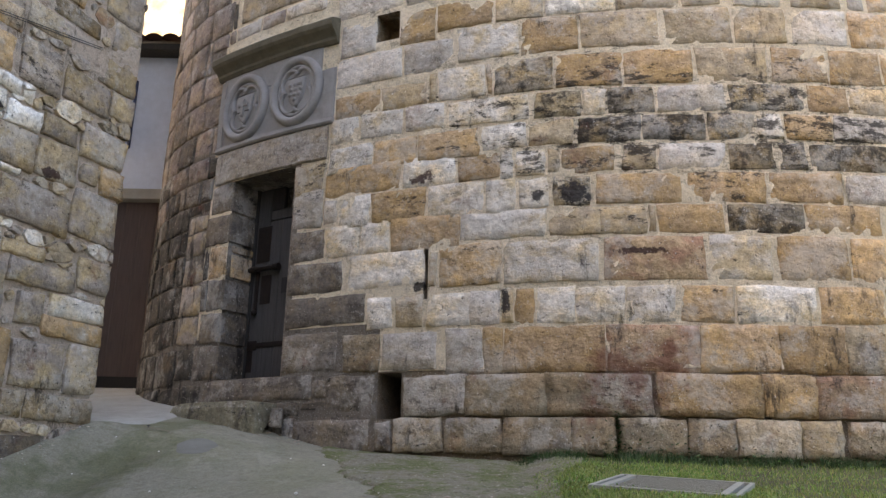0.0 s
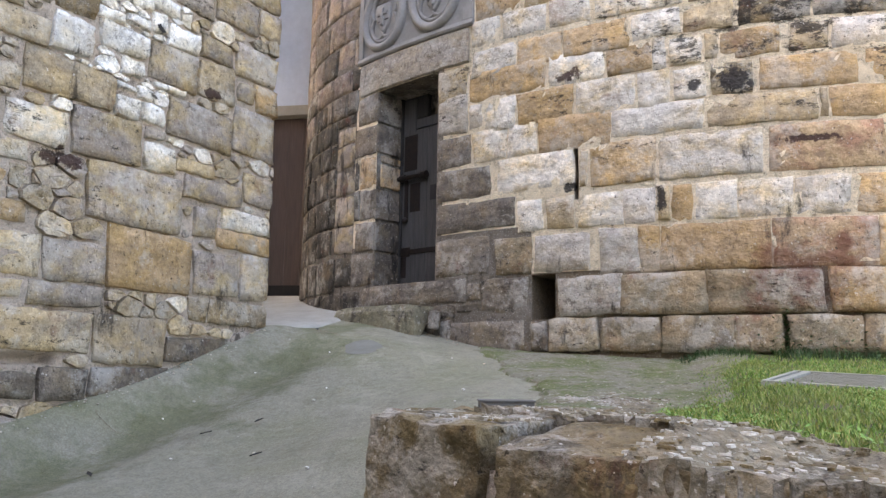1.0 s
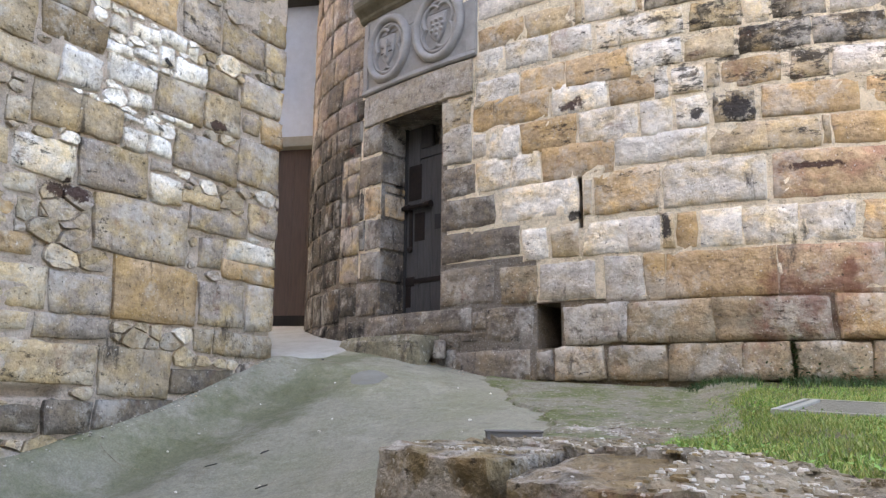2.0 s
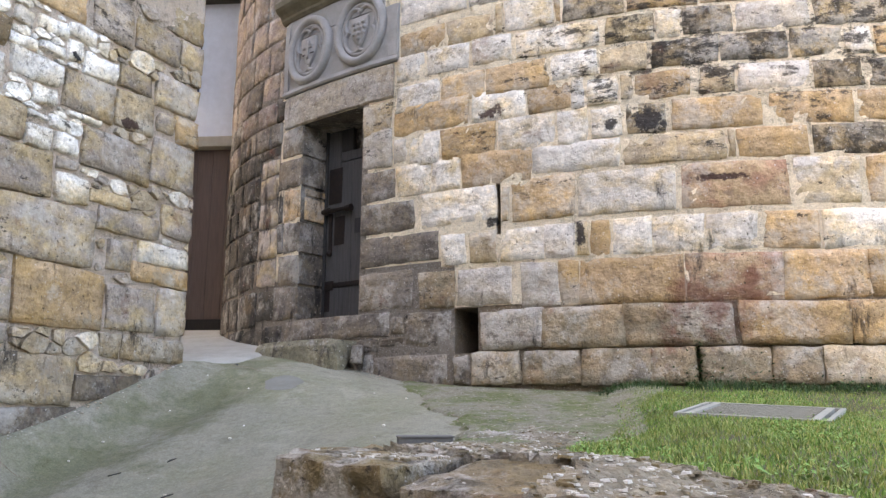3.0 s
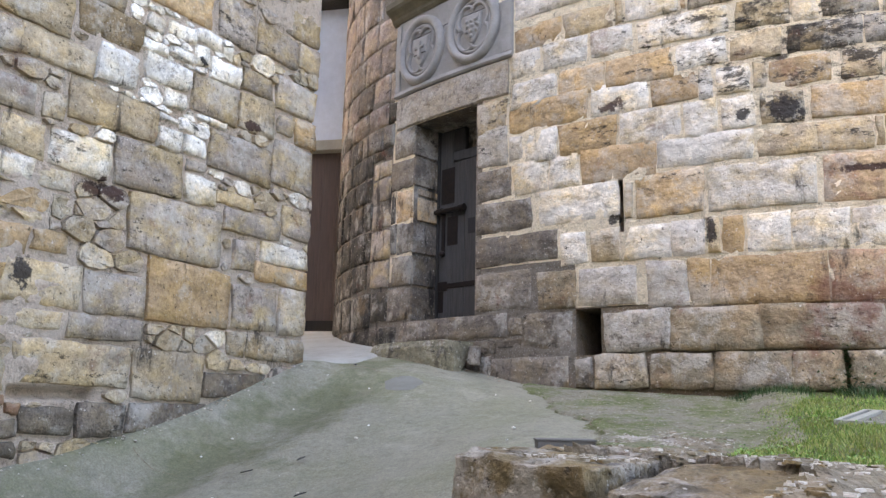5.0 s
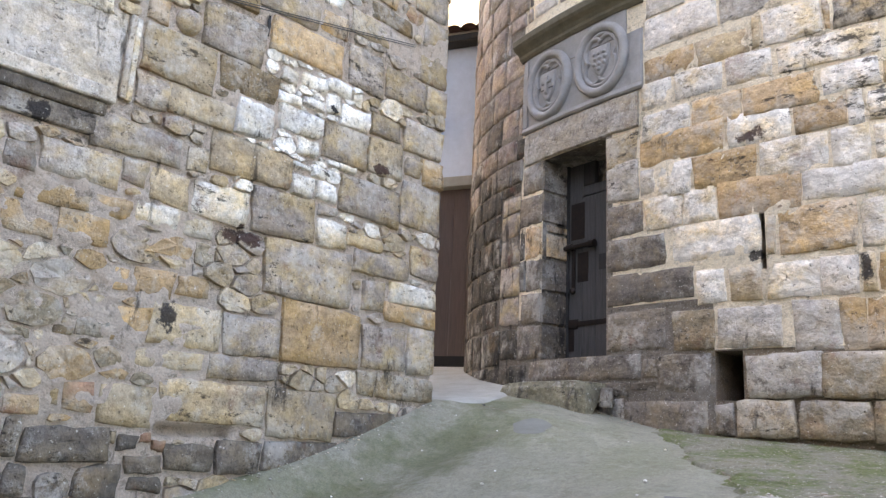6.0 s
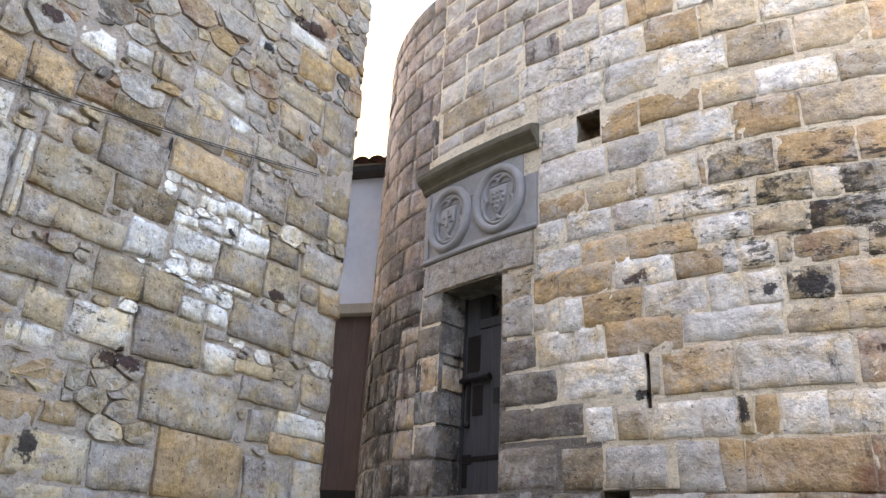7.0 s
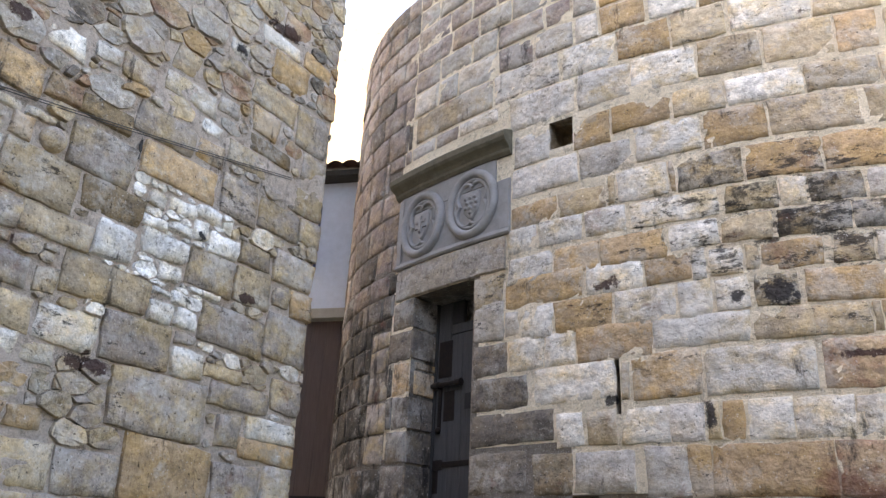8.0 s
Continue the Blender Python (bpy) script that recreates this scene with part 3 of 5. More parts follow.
for k in range(len(outline)):
    bm.faces.new((lo[k], lo[(k + 1) % len(lo)], hi[(k + 1) % len(hi)], hi[k]))
bm.faces.new(hi)
part("core", bm, RUBBLE_MORTAR, retaining, "rough mortar core")
rng = random.Random(3)
WIDE = (0.42, 0.40)                          # the two bare corner blocks
for row, (z0, z1) in enumerate(((1.245, 1.462), (1.03, 1.235), (0.80, 1.02), (0.52, 0.78), (0.2, 0.5))):
    u, count = (-0.085, 0) if row % 2 == 0 else (-0.04, 0)
    while u < 4.0:
        w = WIDE[count] if row == 0 and count < 2 else rng.uniform(0.3, 0.55)
        deep = 0.34 if row == 0 else 0.26
        if row == 0 and count > 1:
            z1 = 1.41
        m = Matrix(((FD.x, -FN.x, 0, CX0), (FD.y, -FN.y, 0, CY0), (0, 0, 1, 0), (0, 0, 0, 1)))
        b = box(w - 0.045, deep, z1 - z0, (u + w / 2, deep / 2 + (0.0 if row == 0 else 0.03) + rng.uniform(0, 0.02), (z0 + z1) / 2), 0.009, 2)
        bmesh.ops.subdivide_edges(b, edges=[e for e in b.edges if e.calc_length() > 0.1], cuts=14, use_grid_fill=True)
        for v in b.verts:
            v.co += noise.noise_vector(v.co * 5 + Vector((row * 7 + u, 0, 0))) * 0.014 + noise.noise_vector(v.co * 13) * 0.014 + noise.noise_vector(v.co * 31) * 0.007
        if row == 0 and count == 1:                 # the second block slopes to the front
            for v in b.verts:
                v.co.z -= 0.05 * max(0.0, 1 - v.co.y / deep) * smooth(z0, z1, v.co.z)
        b.transform(m)
        part("block", b, COPING_BLOCK, retaining)
        u += w
        count += 1

# ---------------------------------------------------------------- lintel, carved slab and hood over the door


def bent_block(name, s0, s1, z0, z1, outs, material, parent, label="", nu=24, worn=0.004):
    """A block bent to the round wall; outs: (height share, projection) of its outer profile from foot to head."""
    prof = [(0.0, -0.06)] + list(outs) + [(1.0, -0.06)]

    def fn(i, j):
        h, o = prof[j]
        s, z = s0 + (s1 - s0) * i / (nu - 1), z0 + (z1 - z0) * h
        q = noise.noise_vector(Vector((s * 7, z * 7, o * 7 + 3)))
        return tower_at(s + q.x * worn, z + q.y * worn, o + q.z * worn)
    bm = grid_mesh(fn, nu, len(prof))
    bm.verts.ensure_lookup_table()
    n = len(prof)
    bm.faces.new([bm.verts[j] for j in range(n)])
    bm.faces.new([bm.verts[(nu - 1) * n + j] for j in reversed(range(n))])
    return part(name, bm, material, parent, label)


bent_block("lintel", -5.38, -3.91, 4.365, 4.70, [(0.0, 0.012), (0.04, 0.028), (0.5, 0.034), (0.95, 0.028), (1.0, 0.016)], LINTEL, tower,
           "long dull stone door lintel", 40, 0.007)
bent_block("hood_mould", -5.47, -3.85, 5.55, 5.82,
           [(0.0, 0.03), (0.10, 0.055), (0.2, 0.06), (0.30, 0.085), (0.42, 0.13), (0.52, 0.15), (0.72, 0.155), (0.80, 0.14), (1.0, 0.02)],
           MOSSY, tower, "moss-stained projecting hood mould", 40, 0.004)

carved = tagged(new("relief_panel"), "blue-grey carved stone panel with two shield medallions above the door", "relief")
bent_block("slab", -5.42, -3.86, 4.712, 5.30, [(0.0, 0.01), (0.02, 0.014), (0.98, 0.014), (1.0, 0.01)], SLATE, carved, "", 40, 0.002)
bent_block("slab_head", -5.40, -4.03, 5.302, 5.56, [(0.0, 0.018), (0.97, 0.018), (1.0, 0.01)], SLATE, carved, "", 40, 0.002)
bent_block("border", -5.42, -3.86, 4.714, 4.775, [(0.0, 0.03), (0.3, 0.045), (1.0, 0.03)], SLATE, carved, "", 40, 0.002)
bent_block("border", -3.97, -3.865, 4.78, 5.29, [(0.0, 0.03), (0.5, 0.045), (1.0, 0.03)], SLATE, carved, "", 8, 0.002)
bent_block("border", -5.415, -5.35, 4.78, 5.52, [(0.0, 0.03), (0.5, 0.04), (1.0, 0.03)], SLATE, carved, "", 8, 0.002)


def bead(name, points, radius, parent, material=SLATE, flat=0.8, closed=False):
    """A rounded moulding along (s, z) points on the round wall."""
    n = len(points)

    def fn(i, j):
        (s0, z0), (s, z), (s1, z1) = points[i - 1 if i or closed else 0], points[i], points[(i + 1) % n if closed else min(i + 1, n - 1)]
        d = Vector((s1 - s0, z1 - z0))
        d = d.normalized() if d.length else Vector((1, 0))
        a = math.pi * j / 8
        off = radius * math.cos(a)
        return tower_at(s - d.y * off, z + d.x * off, 0.016 + radius * flat * math.sin(a))
    return part(name, grid_mesh(fn, n, 9, closed), material, parent, smooth=True)


def ellipse(cs, cz, rs, rz, a0=0.0, a1=360.0, n=48):
    return [(cs + rs * math.cos(radians(a0 + (a1 - a0) * i / n)), cz + rz * math.sin(radians(a0 + (a1 - a0) * i / n))) for i in range(n + (a1 - a0 < 359))]


def shield_mesh(cs, cz, w, h):
    """A shield in low relief."""
    bm = bmesh.new()

    def edge(t):
        # from the top corner round the point and back
        if t < 0.5:
            k = t * 2
            return (-w * (1 - k ** 3), h * (0.9 - 1.9 * k ** 0.9))
        k = (1 - t) * 2
        return (w * (1 - k ** 3), h * (0.9 - 1.9 * k ** 0.9))
    rings = []
    for share, out in ((1.0, 0.016), (0.96, 0.042), (0.88, 0.045), (0.5, 0.05), (0.12, 0.052)):
        rings.append([bm.verts.new(tower_at(cs + edge(i / 31)[0] * share, cz + edge(i / 31)[1] * share, out)) for i in range(32)])
    for a, b in zip(rings, rings[1:]):
        for i in range(32):
            bm.faces.new((a[i], a[(i + 1) % 32], b[(i + 1) % 32], b[i]))
    bm.faces.new(rings[-1])
    return bm


for cs, cz, rs, rz, kind in ((-5.02, 5.135, 0.285, 0.325, 0), (-4.32, 5.145, 0.275, 0.325, 1)):
    ring = bead("ring", ellipse(cs, cz, rs, rz), 0.046, carved, flat=1.3, closed=True)
    bead("inner_ring", ellipse(cs, cz, rs - 0.062, rz - 0.068), 0.022, ring, flat=1.4, closed=True)
    for k in range(4):
        a = 45 + 90 * k
        bead("lobe", ellipse(cs + 0.10 * math.cos(radians(a)), cz + 0.13 * math.sin(radians(a)), 0.115, 0.135, a - 95, a + 95, 20), 0.020, ring, flat=1.6)
    sh = part("shield", shield_mesh(cs, cz - 0.015, 0.105, 0.165), SLATE, carved, smooth=True)
    if kind == 0:
        bent_block("cross_bar", cs - 0.018, cs + 0.018, cz - 0.11, cz + 0.09, [(0.0, 0.05), (0.1, 0.068), (0.9, 0.068), (1.0, 0.05)], SLATE, sh, "", 4, 0.001)
        bent_block("cross_bar", cs - 0.065, cs + 0.065, cz + 0.002, cz + 0.036, [(0.0, 0.05), (0.2, 0.066), (0.8, 0.066), (1.0, 0.05)], SLATE, sh, "", 6, 0.001)
        for dx in (-0.055, 0.055):
            bent_block("slot", cs + dx - 0.028, cs + dx + 0.028, cz - 0.055, cz - 0.043, [(0.0, 0.05), (0.5, 0.053), (1.0, 0.05)], IRON, sh, "dark cut mark", 3, 0.001)
    else:
        for r in range(4):
            for c in range(3 if r < 3 else 1):
                dx, dz = ((c - 1) * 0.058 + (0.015 if r % 2 else 0.0)) if r < 3 else 0.0, 0.055 - r * 0.052
                bm = bmesh.new()
                bmesh.ops.create_icosphere(bm, subdivisions=2, radius=1.0)
                p, nrm = plan(cs + dx, 0.048)
                t = Vector((-nrm.y, nrm.x, 0))
                bm.transform(Matrix(((t.x * 0.024, nrm.x * 0.02, 0, p.x), (t.y * 0.024, nrm.y * 0.02, 0, p.y), (0, 0, 0.021, cz + dz), (0, 0, 0, 1))))
                part("boss", rough(bm, 0.006, 30), SLATE, sh, smooth=True)

# ---------------------------------------------------------------- door
DC, DN = plan((DOOR_L + DOOR_R) / 2)
DT = Vector((-DN.y, DN.x, 0))
DEEP = 0.34


def door_m(x, z, depth):
    """A frame at (x, z) on the door's plane, y pointing inwards."""
    p = DC + DT * x - DN * depth
    return Matrix(((DT.x, -DN.x, 0, p.x), (DT.y, -DN.y, 0, p.y), (0, 0, 1, z), (0, 0, 0, 1)))


door = tagged(new("door_tower"), "narrow weathered grey plank door with black iron bolt and strap", "door", kind="structure")


def plank(name, x0, x1, z0, z1, thick, material, parent, label="", depth=DEEP, bevel=0.006):
    b = box(x1 - x0, thick, z1 - z0, (0, thick / 2, 0), bevel, 2)
    b.transform(door_m((x0 + x1) / 2, (z0 + z1) / 2, depth))
    return part(name, b, material, parent, label)


plank("frame_post", -0.412, -0.375, 2.385, 4.36, 0.07, DARK_WOOD, door, "black frame post", DEEP - 0.02)
plank("frame_post", 0.375, 0.412, 2.385, 4.36, 0.07, DARK_WOOD, door, "", DEEP - 0.02)
plank("plank", -0.373, -0.20, 2.39, 4.35, 0.05, GREY_WOOD, door)
plank("plank", -0.196, -0.03, 2.39, 4.0, 0.05, GREY_WOOD, door)
plank("plank", -0.026, 0.16, 2.39, 4.0, 0.05, GREY_WOOD, door)
plank("plank", 0.164, 0.373, 2.39, 4.0, 0.05, GREY_WOOD, door)
plank("rail", -0.197, 0.373, 4.012, 4.11, 0.05, GREY_WOOD, door, "", DEEP + 0.004)
plank("plank", -0.197, -0.04, 4.114, 4.35, 0.05, DARK_WOOD, door, "", DEEP + 0.006)
plank("plank", 0.2, 0.373, 4.114, 4.35, 0.05, DARK_WOOD, door, "", DEEP + 0.006)
plank("iron_plate", -0.35, -0.17, 3.58, 3.95, 0.006, IRON, door, "black iron plate", DEEP - 0.005, 0.002)
plank("iron_plate", -0.26, -0.12, 3.15, 3.44, 0.006, IRON, door, "black iron plate", DEEP - 0.005, 0.002)
plank("hasp", -0.325, -0.285, 3.06, 3.48, 0.02, IRON, door, "hanging black hasp", DEEP - 0.022, 0.006)
plank("lock_plate", 0.02, 0.115, 3.24, 3.39, 0.008, DARK_WOOD, door, "dark lock plate", DEEP - 0.007, 0.002)
plank("strap", -0.36, 0.33, 2.722, 2.772, 0.010, IRON, door, "long iron strap", DEEP - 0.009, 0.003)
plank("strap_head", -0.375, -0.25, 2.70, 2.795, 0.014, IRON, door, "", DEEP - 0.012, 0.006)
plank("corner_plate", -0.372, -0.30, 2.49, 2.76, 0.005, IRON, door, "", DEEP - 0.004, 0.002)


def rod(name, x0, x1, z, r, depth, parent, label=""):
    bm = bmesh.new()
    bmesh.ops.create_cone(bm, cap_ends=True, segments=16, radius1=r, radius2=r, depth=x1 - x0)
    bm.transform(door_m((x0 + x1) / 2, z, depth) @ Matrix.Rotation(math.pi / 2, 4, "Y"))
    return part(name, bm, IRON, parent, label, smooth=False)


bolt = rod("bolt", -0.47, 0.0, 3.50, 0.024, DEEP - 0.045, door, "thick round iron bolt")
for x in (-0.33, -0.03):
    rod("staple", x - 0.03, x + 0.03, 3.50, 0.036, DEEP - 0.040, bolt)
# a knob at the hasp's end
bm = bmesh.new()
bmesh.ops.create_icosphere(bm, subdivisions=2, radius=0.032)
bm.transform(door_m(-0.305, 3.07, DEEP - 0.025))
part("padlock", bm, IRON, door, "rusty padlock", smooth=True)

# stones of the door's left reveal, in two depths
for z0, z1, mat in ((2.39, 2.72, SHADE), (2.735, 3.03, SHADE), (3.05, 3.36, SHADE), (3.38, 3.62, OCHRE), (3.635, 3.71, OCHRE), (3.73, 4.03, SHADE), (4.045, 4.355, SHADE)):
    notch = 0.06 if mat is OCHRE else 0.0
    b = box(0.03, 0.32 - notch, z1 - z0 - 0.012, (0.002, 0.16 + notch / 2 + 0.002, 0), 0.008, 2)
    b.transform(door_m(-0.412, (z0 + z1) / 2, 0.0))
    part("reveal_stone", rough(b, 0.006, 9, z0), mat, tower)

PATCH = plain("blue_grey_cement", "7d7c72", "706e64", 0.9, 6.0, 0.006)

# ---------------------------------------------------------------- threshold step, cover and cracks on the ramp
bm = grid_mesh(lambda i, j: tower_at(-5.42 + 1.14 * i / 23,
                                     [1.80, 2.10, 2.155, 2.165, 2.165][j] - 0.03 * (1 - smooth(0, 0.25, i / 23)) - 0.02 * smooth(0.85, 1.0, i / 23),
                                     [0.30, 0.30, 0.27, 0.2, -0.05][j] * (smooth(-0.02, 0.10, i / 23) * (1 - 0.15 * smooth(0.93, 1.0, i / 23)))
                                     + 0.015 * noise.noise(Vector((i * 0.5, j, 0)))), 24, 5)
bm.verts.ensure_lookup_table()
bm.faces.new([bm.verts[23 * 5 + j] for j in range(5)])
tagged(part("door_step", bm, STEP_STONE), "worn grey-brown stone step below the tower door", "step", kind="structure")

bm = grid_mesh(lambda i, j: Vector((-1.82 + 0.145 * (j / 5) * math.cos(i / 24 * 2 * math.pi) * (1 + 0.10 * math.sin(i * 1.3) + 0.06 * math.sin(i * 2.9)),
                                    6.03 + 0.16 * (j / 5) * math.sin(i / 24 * 2 * math.pi), 0)), 24, 6, True)
for v in bm.verts:
    v.co.z = ramp_z(v.co.x, v.co.y) + 0.007
tagged(part("cement_patch", bm, PATCH), "round pale cement patch set in the ramp", "patch", kind="structure")


def over_ground(name, points, width, material, label, lift=0.014, fn=ramp_z):
    """A narrow ragged strip on the ground along plan points."""
    bm = bmesh.new()
    last = None
    fine = []
    for (x0, y0), (x1, y1) in zip(points, points[1:]):
        n = max(2, int(math.hypot(x1 - x0, y1 - y0) / 0.025))
        fine += [(x0 + (x1 - x0) * k / n, y0 + (y1 - y0) * k / n) for k in range(n)]
    for k, (x, y) in enumerate(fine):
        q = noise.noise_vector(Vector((x * 14, y * 14, 1))) * 0.022
        w = width * (0.5 + 0.5 * math.sin(math.pi * k / len(fine)) + 0.5 * noise.noise(Vector((x * 30, y * 30, 5))))
        a = bm.verts.new((x + q.x - w, y + q.y - w * 0.3, fn(x, y) + lift))
        b = bm.verts.new((x + q.x + w, y + q.y + w * 0.3, fn(x, y) + lift))
        if last:
            bm.faces.new((last[0], last[1], b, a))
        last = (a, b)
    return tagged(part(name, bm, material), label, "crack", kind="structure")


over_ground("crack", [(-2.42, 6.50), (-2.34, 6.42), (-2.19, 6.31), (-2.05, 6.22)], 0.010, JOINT, "dark crack in the ramp's concrete")
over_ground("crack", [(-0.70, 5.55), (-0.52, 5.30), (-0.40, 4.95), (-0.36, 4.72)], 0.007, JOINT, "dark crack in the ramp's concrete")
over_ground("crack", [(-0.62, 5.50), (-0.30, 5.52), (0.10, 5.48), (0.42, 5.58)], 0.006, JOINT, "dark crack in the ramp's concrete")
over_ground("crack", [(-1.55, 6.55), (-1.30, 6.48), (-1.05, 6.42)], 0.006, JOINT, "dark crack in the ramp's concrete")
over_ground("crack", [(-3.2, 4.66), (-2.81, 4.66), (-2.6, 4.6)], 0.003, JOINT, "thin joint in the ramp's concrete")


def cement_point(i, j):
    u, v = i / 24, j / 30
    y = 6.34 + 2.9 * v
    a = -2.80 - 0.5 * (y - 6.3)
    b = -2.62 + 0.30 * smooth(6.3, 6.75, y) - 0.34 * max(0.0, y - 7.8) + 0.03 * math.sin(y * 9)
    x = a + (b - a) * u
    lip = min(1.0, 10 * min(u + 0.1, 1 - u)) * min(1.0, v * 14)
    return Vector((x, y, ramp_z(x, y) - 0.03 + 0.052 * lip))


tagged(part("cement_apron", grid_mesh(cement_point, 25, 31), SMOOTH_CEMENT, smooth=True), "pale smooth cement apron at the passage's mouth", "floor", kind="structure")

# small stones and leaves lying on the ramp
rng = random.Random(8)
for k in range(26):
    x, y = rng.uniform(-3.0, -0.7), rng.uniform(2.6, 6.3)
    bm = bmesh.new()
    bmesh.ops.create_icosphere(bm, subdivisions=1, radius=rng.uniform(0.006, 0.014))
    bmesh.ops.scale(bm, vec=(1, 1, 0.6), verts=bm.verts)
    ob = tagged(part("pebble", rough(bm, 0.003, 60, k), WHITE, smooth=True), "small pale pebble on the ramp", "pebble", "pebbles")
    ob.location = (x, y, ramp_z(x, y) + 0.014)
for x, y, a in ((-2.37, 4.54, 0.3), (-2.1, 4.7, 1.2), (-2.32, 6.38, 2.0), (-1.9, 4.2, 0.8), (-2.7, 3.9, 2.4)):
    bm = grid_mesh(lambda i, j: Vector(((i - 3) * 0.012, (j - 1) * 0.016 * (1 - abs(i - 3) / 3.2), 0.006 * (j - 1) ** 2 + 0.003 * i)), 7, 3)
    ob = tagged(part("fallen_leaf", bm, DARK_WOOD), "dry dark fallen leaf on the ramp", "leaf", "fallen leaves")
    ob.matrix_world = pose(x, y, ramp_z(x, y) + 0.016, 0, 0, math.degrees(a))

# ---------------------------------------------------------------- things on the terrace
junction = tagged(new("metal_box"), "low grey metal box beside the coping", "box")
bm = box(0.27, 0.16, 0.075, (0, 0, 0), 0.004)
jb = part("body", bm, BOX_STEEL, junction)
part("lid", box(0.28, 0.17, 0.008, (0, 0, 0.042), 0.002), BOX_STEEL, junction, "thin metal lid")
part("stain", box(0.05, 0.004, 0.035, (-0.07, -0.081, -0.01), 0.001), TILE, junction, "brown rust spot")
junction.matrix_world = pose(-0.497, 3.97, 1.392, 0, 0, 10)

grate = tagged(new("grate"), "grey steel grating in a frame lying in the lawn", "grate")
gm = pose(1.295, 4.47, 1.55, 5.0, 2.7, -27.8) @ Matrix.Diagonal((0.83, 0.80, 1.0, 1.0))
for x, y, sx, sy in ((0, 0.41, 0.92, 0.03), (0, -0.41, 0.92, 0.03), (-0.445, 0, 0.03, 0.80), (0.445, 0, 0.03, 0.80), (-0.37, 0, 0.05, 0.79), (0.37, 0, 0.05, 0.79)):
    part("frame_bar", box(sx, sy, 0.035, (x, y, 0), 0.003, m=gm), GALV, grate)
for k in range(26):
    part("bar", box(0.65, 0.006, 0.022, (0, -0.385 + k * 0.0305, 0.0), m=gm), GALV, grate)
for k in range(14):
    part("cross_bar", box(0.005, 0.79, 0.012, (-0.31 + k * 0.0477, 0, 0.003), m=gm), GALV, grate)
part("pit", box(0.9, 0.8, 0.01, (0, 0, -0.012), m=gm), GALV, grate, "dusty plate under the bars")

# ---------------------------------------------------------------- grass, weeds and crumbs
gr = np.random.RandomState(4)


def scatter_blades(count, pick, tall, name, material, label):
    vs, fs = [], []
    for _ in range(count):
        x, y = pick()
        if x is None:
            continue
        h = gr.uniform(*tall) * (0.65 + 0.6 * noise.noise(Vector((x * 2.5, y * 2.5, 7))) ** 2 + 0.35 * abs(noise.noise(Vector((x * 7, y * 7, 2)))))
        a, w = gr.uniform(0, 6.283), gr.uniform(0.0014, 0.0036)
        lean = gr.uniform(0.1, 0.75) * h
        b = gr.uniform(0, 6.283)
        z = lawn_z(x, y) - 0.005
        dx, dy = math.cos(a) * w, math.sin(a) * w
        lx, ly = math.cos(b) * lean, math.sin(b) * lean
        k = len(vs)
        vs += [(x - dx, y - dy, z), (x + dx, y + dy, z), (x + dx * 0.7 + lx * 0.4, y + dy * 0.7 + ly * 0.4, z + h * 0.6),
               (x - dx * 0.7 + lx * 0.4, y - dy * 0.7 + ly * 0.4, z + h * 0.6), (x + lx, y + ly, z + h)]
        fs += [(k, k + 1, k + 2, k + 3), (k + 3, k + 2, k + 4)]
    me = bpy.data.meshes.new(name)
    me.from_pydata(vs, [], fs)
    me.materials.append(material)
    return tagged(new(name, me), label, "grass", kind="stuff")


def on_grate(x, y):
    q = gm.inverted() @ Vector((x, y, 1.57))
    return abs(q.x) < 0.46 and abs(q.y) < 0.42


def pick_lawn():
    x, y = gr.uniform(0.05, 3.6) , gr.uniform(-0.6, 5.9)
    if gr.rand() < 0.45:
        x, y = gr.uniform(0.05, 1.8), gr.uniform(1.0, 5.6)
    e = 0.09 * noise.noise(Vector((x * 5, y * 5, 0)))
    behind = -((Vector((x, y, 0)) - Vector((CX0, CY0, 0))) @ FN)
    if x < grass_edge(y) + e + 0.03 or behind < 0.77 + 2 * e or y > tower_y(x) - 0.08 or on_grate(x, y):
        return None, None
    if noise.noise(Vector((x * 3, y * 3, 4))) < -0.45 and gr.rand() < 0.6:
        return None, None
    return x, y


def pick_foot():
    x = gr.uniform(0.3, 3.4)
    y = tower_y(x) - abs(gr.normal(0, 0.09)) - 0.05
    return (x, y) if noise.noise(Vector((x * 4, 0, 0))) > -0.2 else (None, None)


scatter_blades(100000, pick_lawn, (0.012, 0.042), "grass", BLADE, "short green lawn grass on the terrace")
scatter_blades(2500, pick_foot, (0.05, 0.10), "weeds", LEAF, "dark weeds along the curved wall's foot")


def leaf_cluster(count, pick, size, name, material, label):
    vs, fs = [], []
    for _ in range(count):
        p = pick()
        if p is None:
            continue
        a, t = gr.uniform(0, 6.283), gr.uniform(-0.7, 0.7)
        r = gr.uniform(0.5, 1.0) * size
        u = Vector((math.cos(a), math.sin(a), t)).normalized() * r
        v = u.cross(Vector((gr.uniform(-0.4, 0.4), gr.uniform(-0.4, 0.4), 1))).normalized() * r * 0.45
        k = len(vs)
        vs += [tuple(p - u), tuple(p + v), tuple(p + u), tuple(p - v)]
        fs.append((k, k + 1, k + 2, k + 3))
    me = bpy.data.meshes.new(name)
    me.from_pydata(vs, [], fs)
    me.materials.append(material)
    return tagged(new(name, me), label, "weeds", kind="stuff")


CLUMPS = [(-0.95, 0.10, 0.35), (-1.36, 0.04, 0.30), (-0.4, 0.12, 0.2), (0.1, 0.1, 0.2), (-2.0, 0.05, 0.08), (0.5, 0.08, 0.18), (-1.75, 0.05, 0.07), (0.9, 0.1, 0.25)]


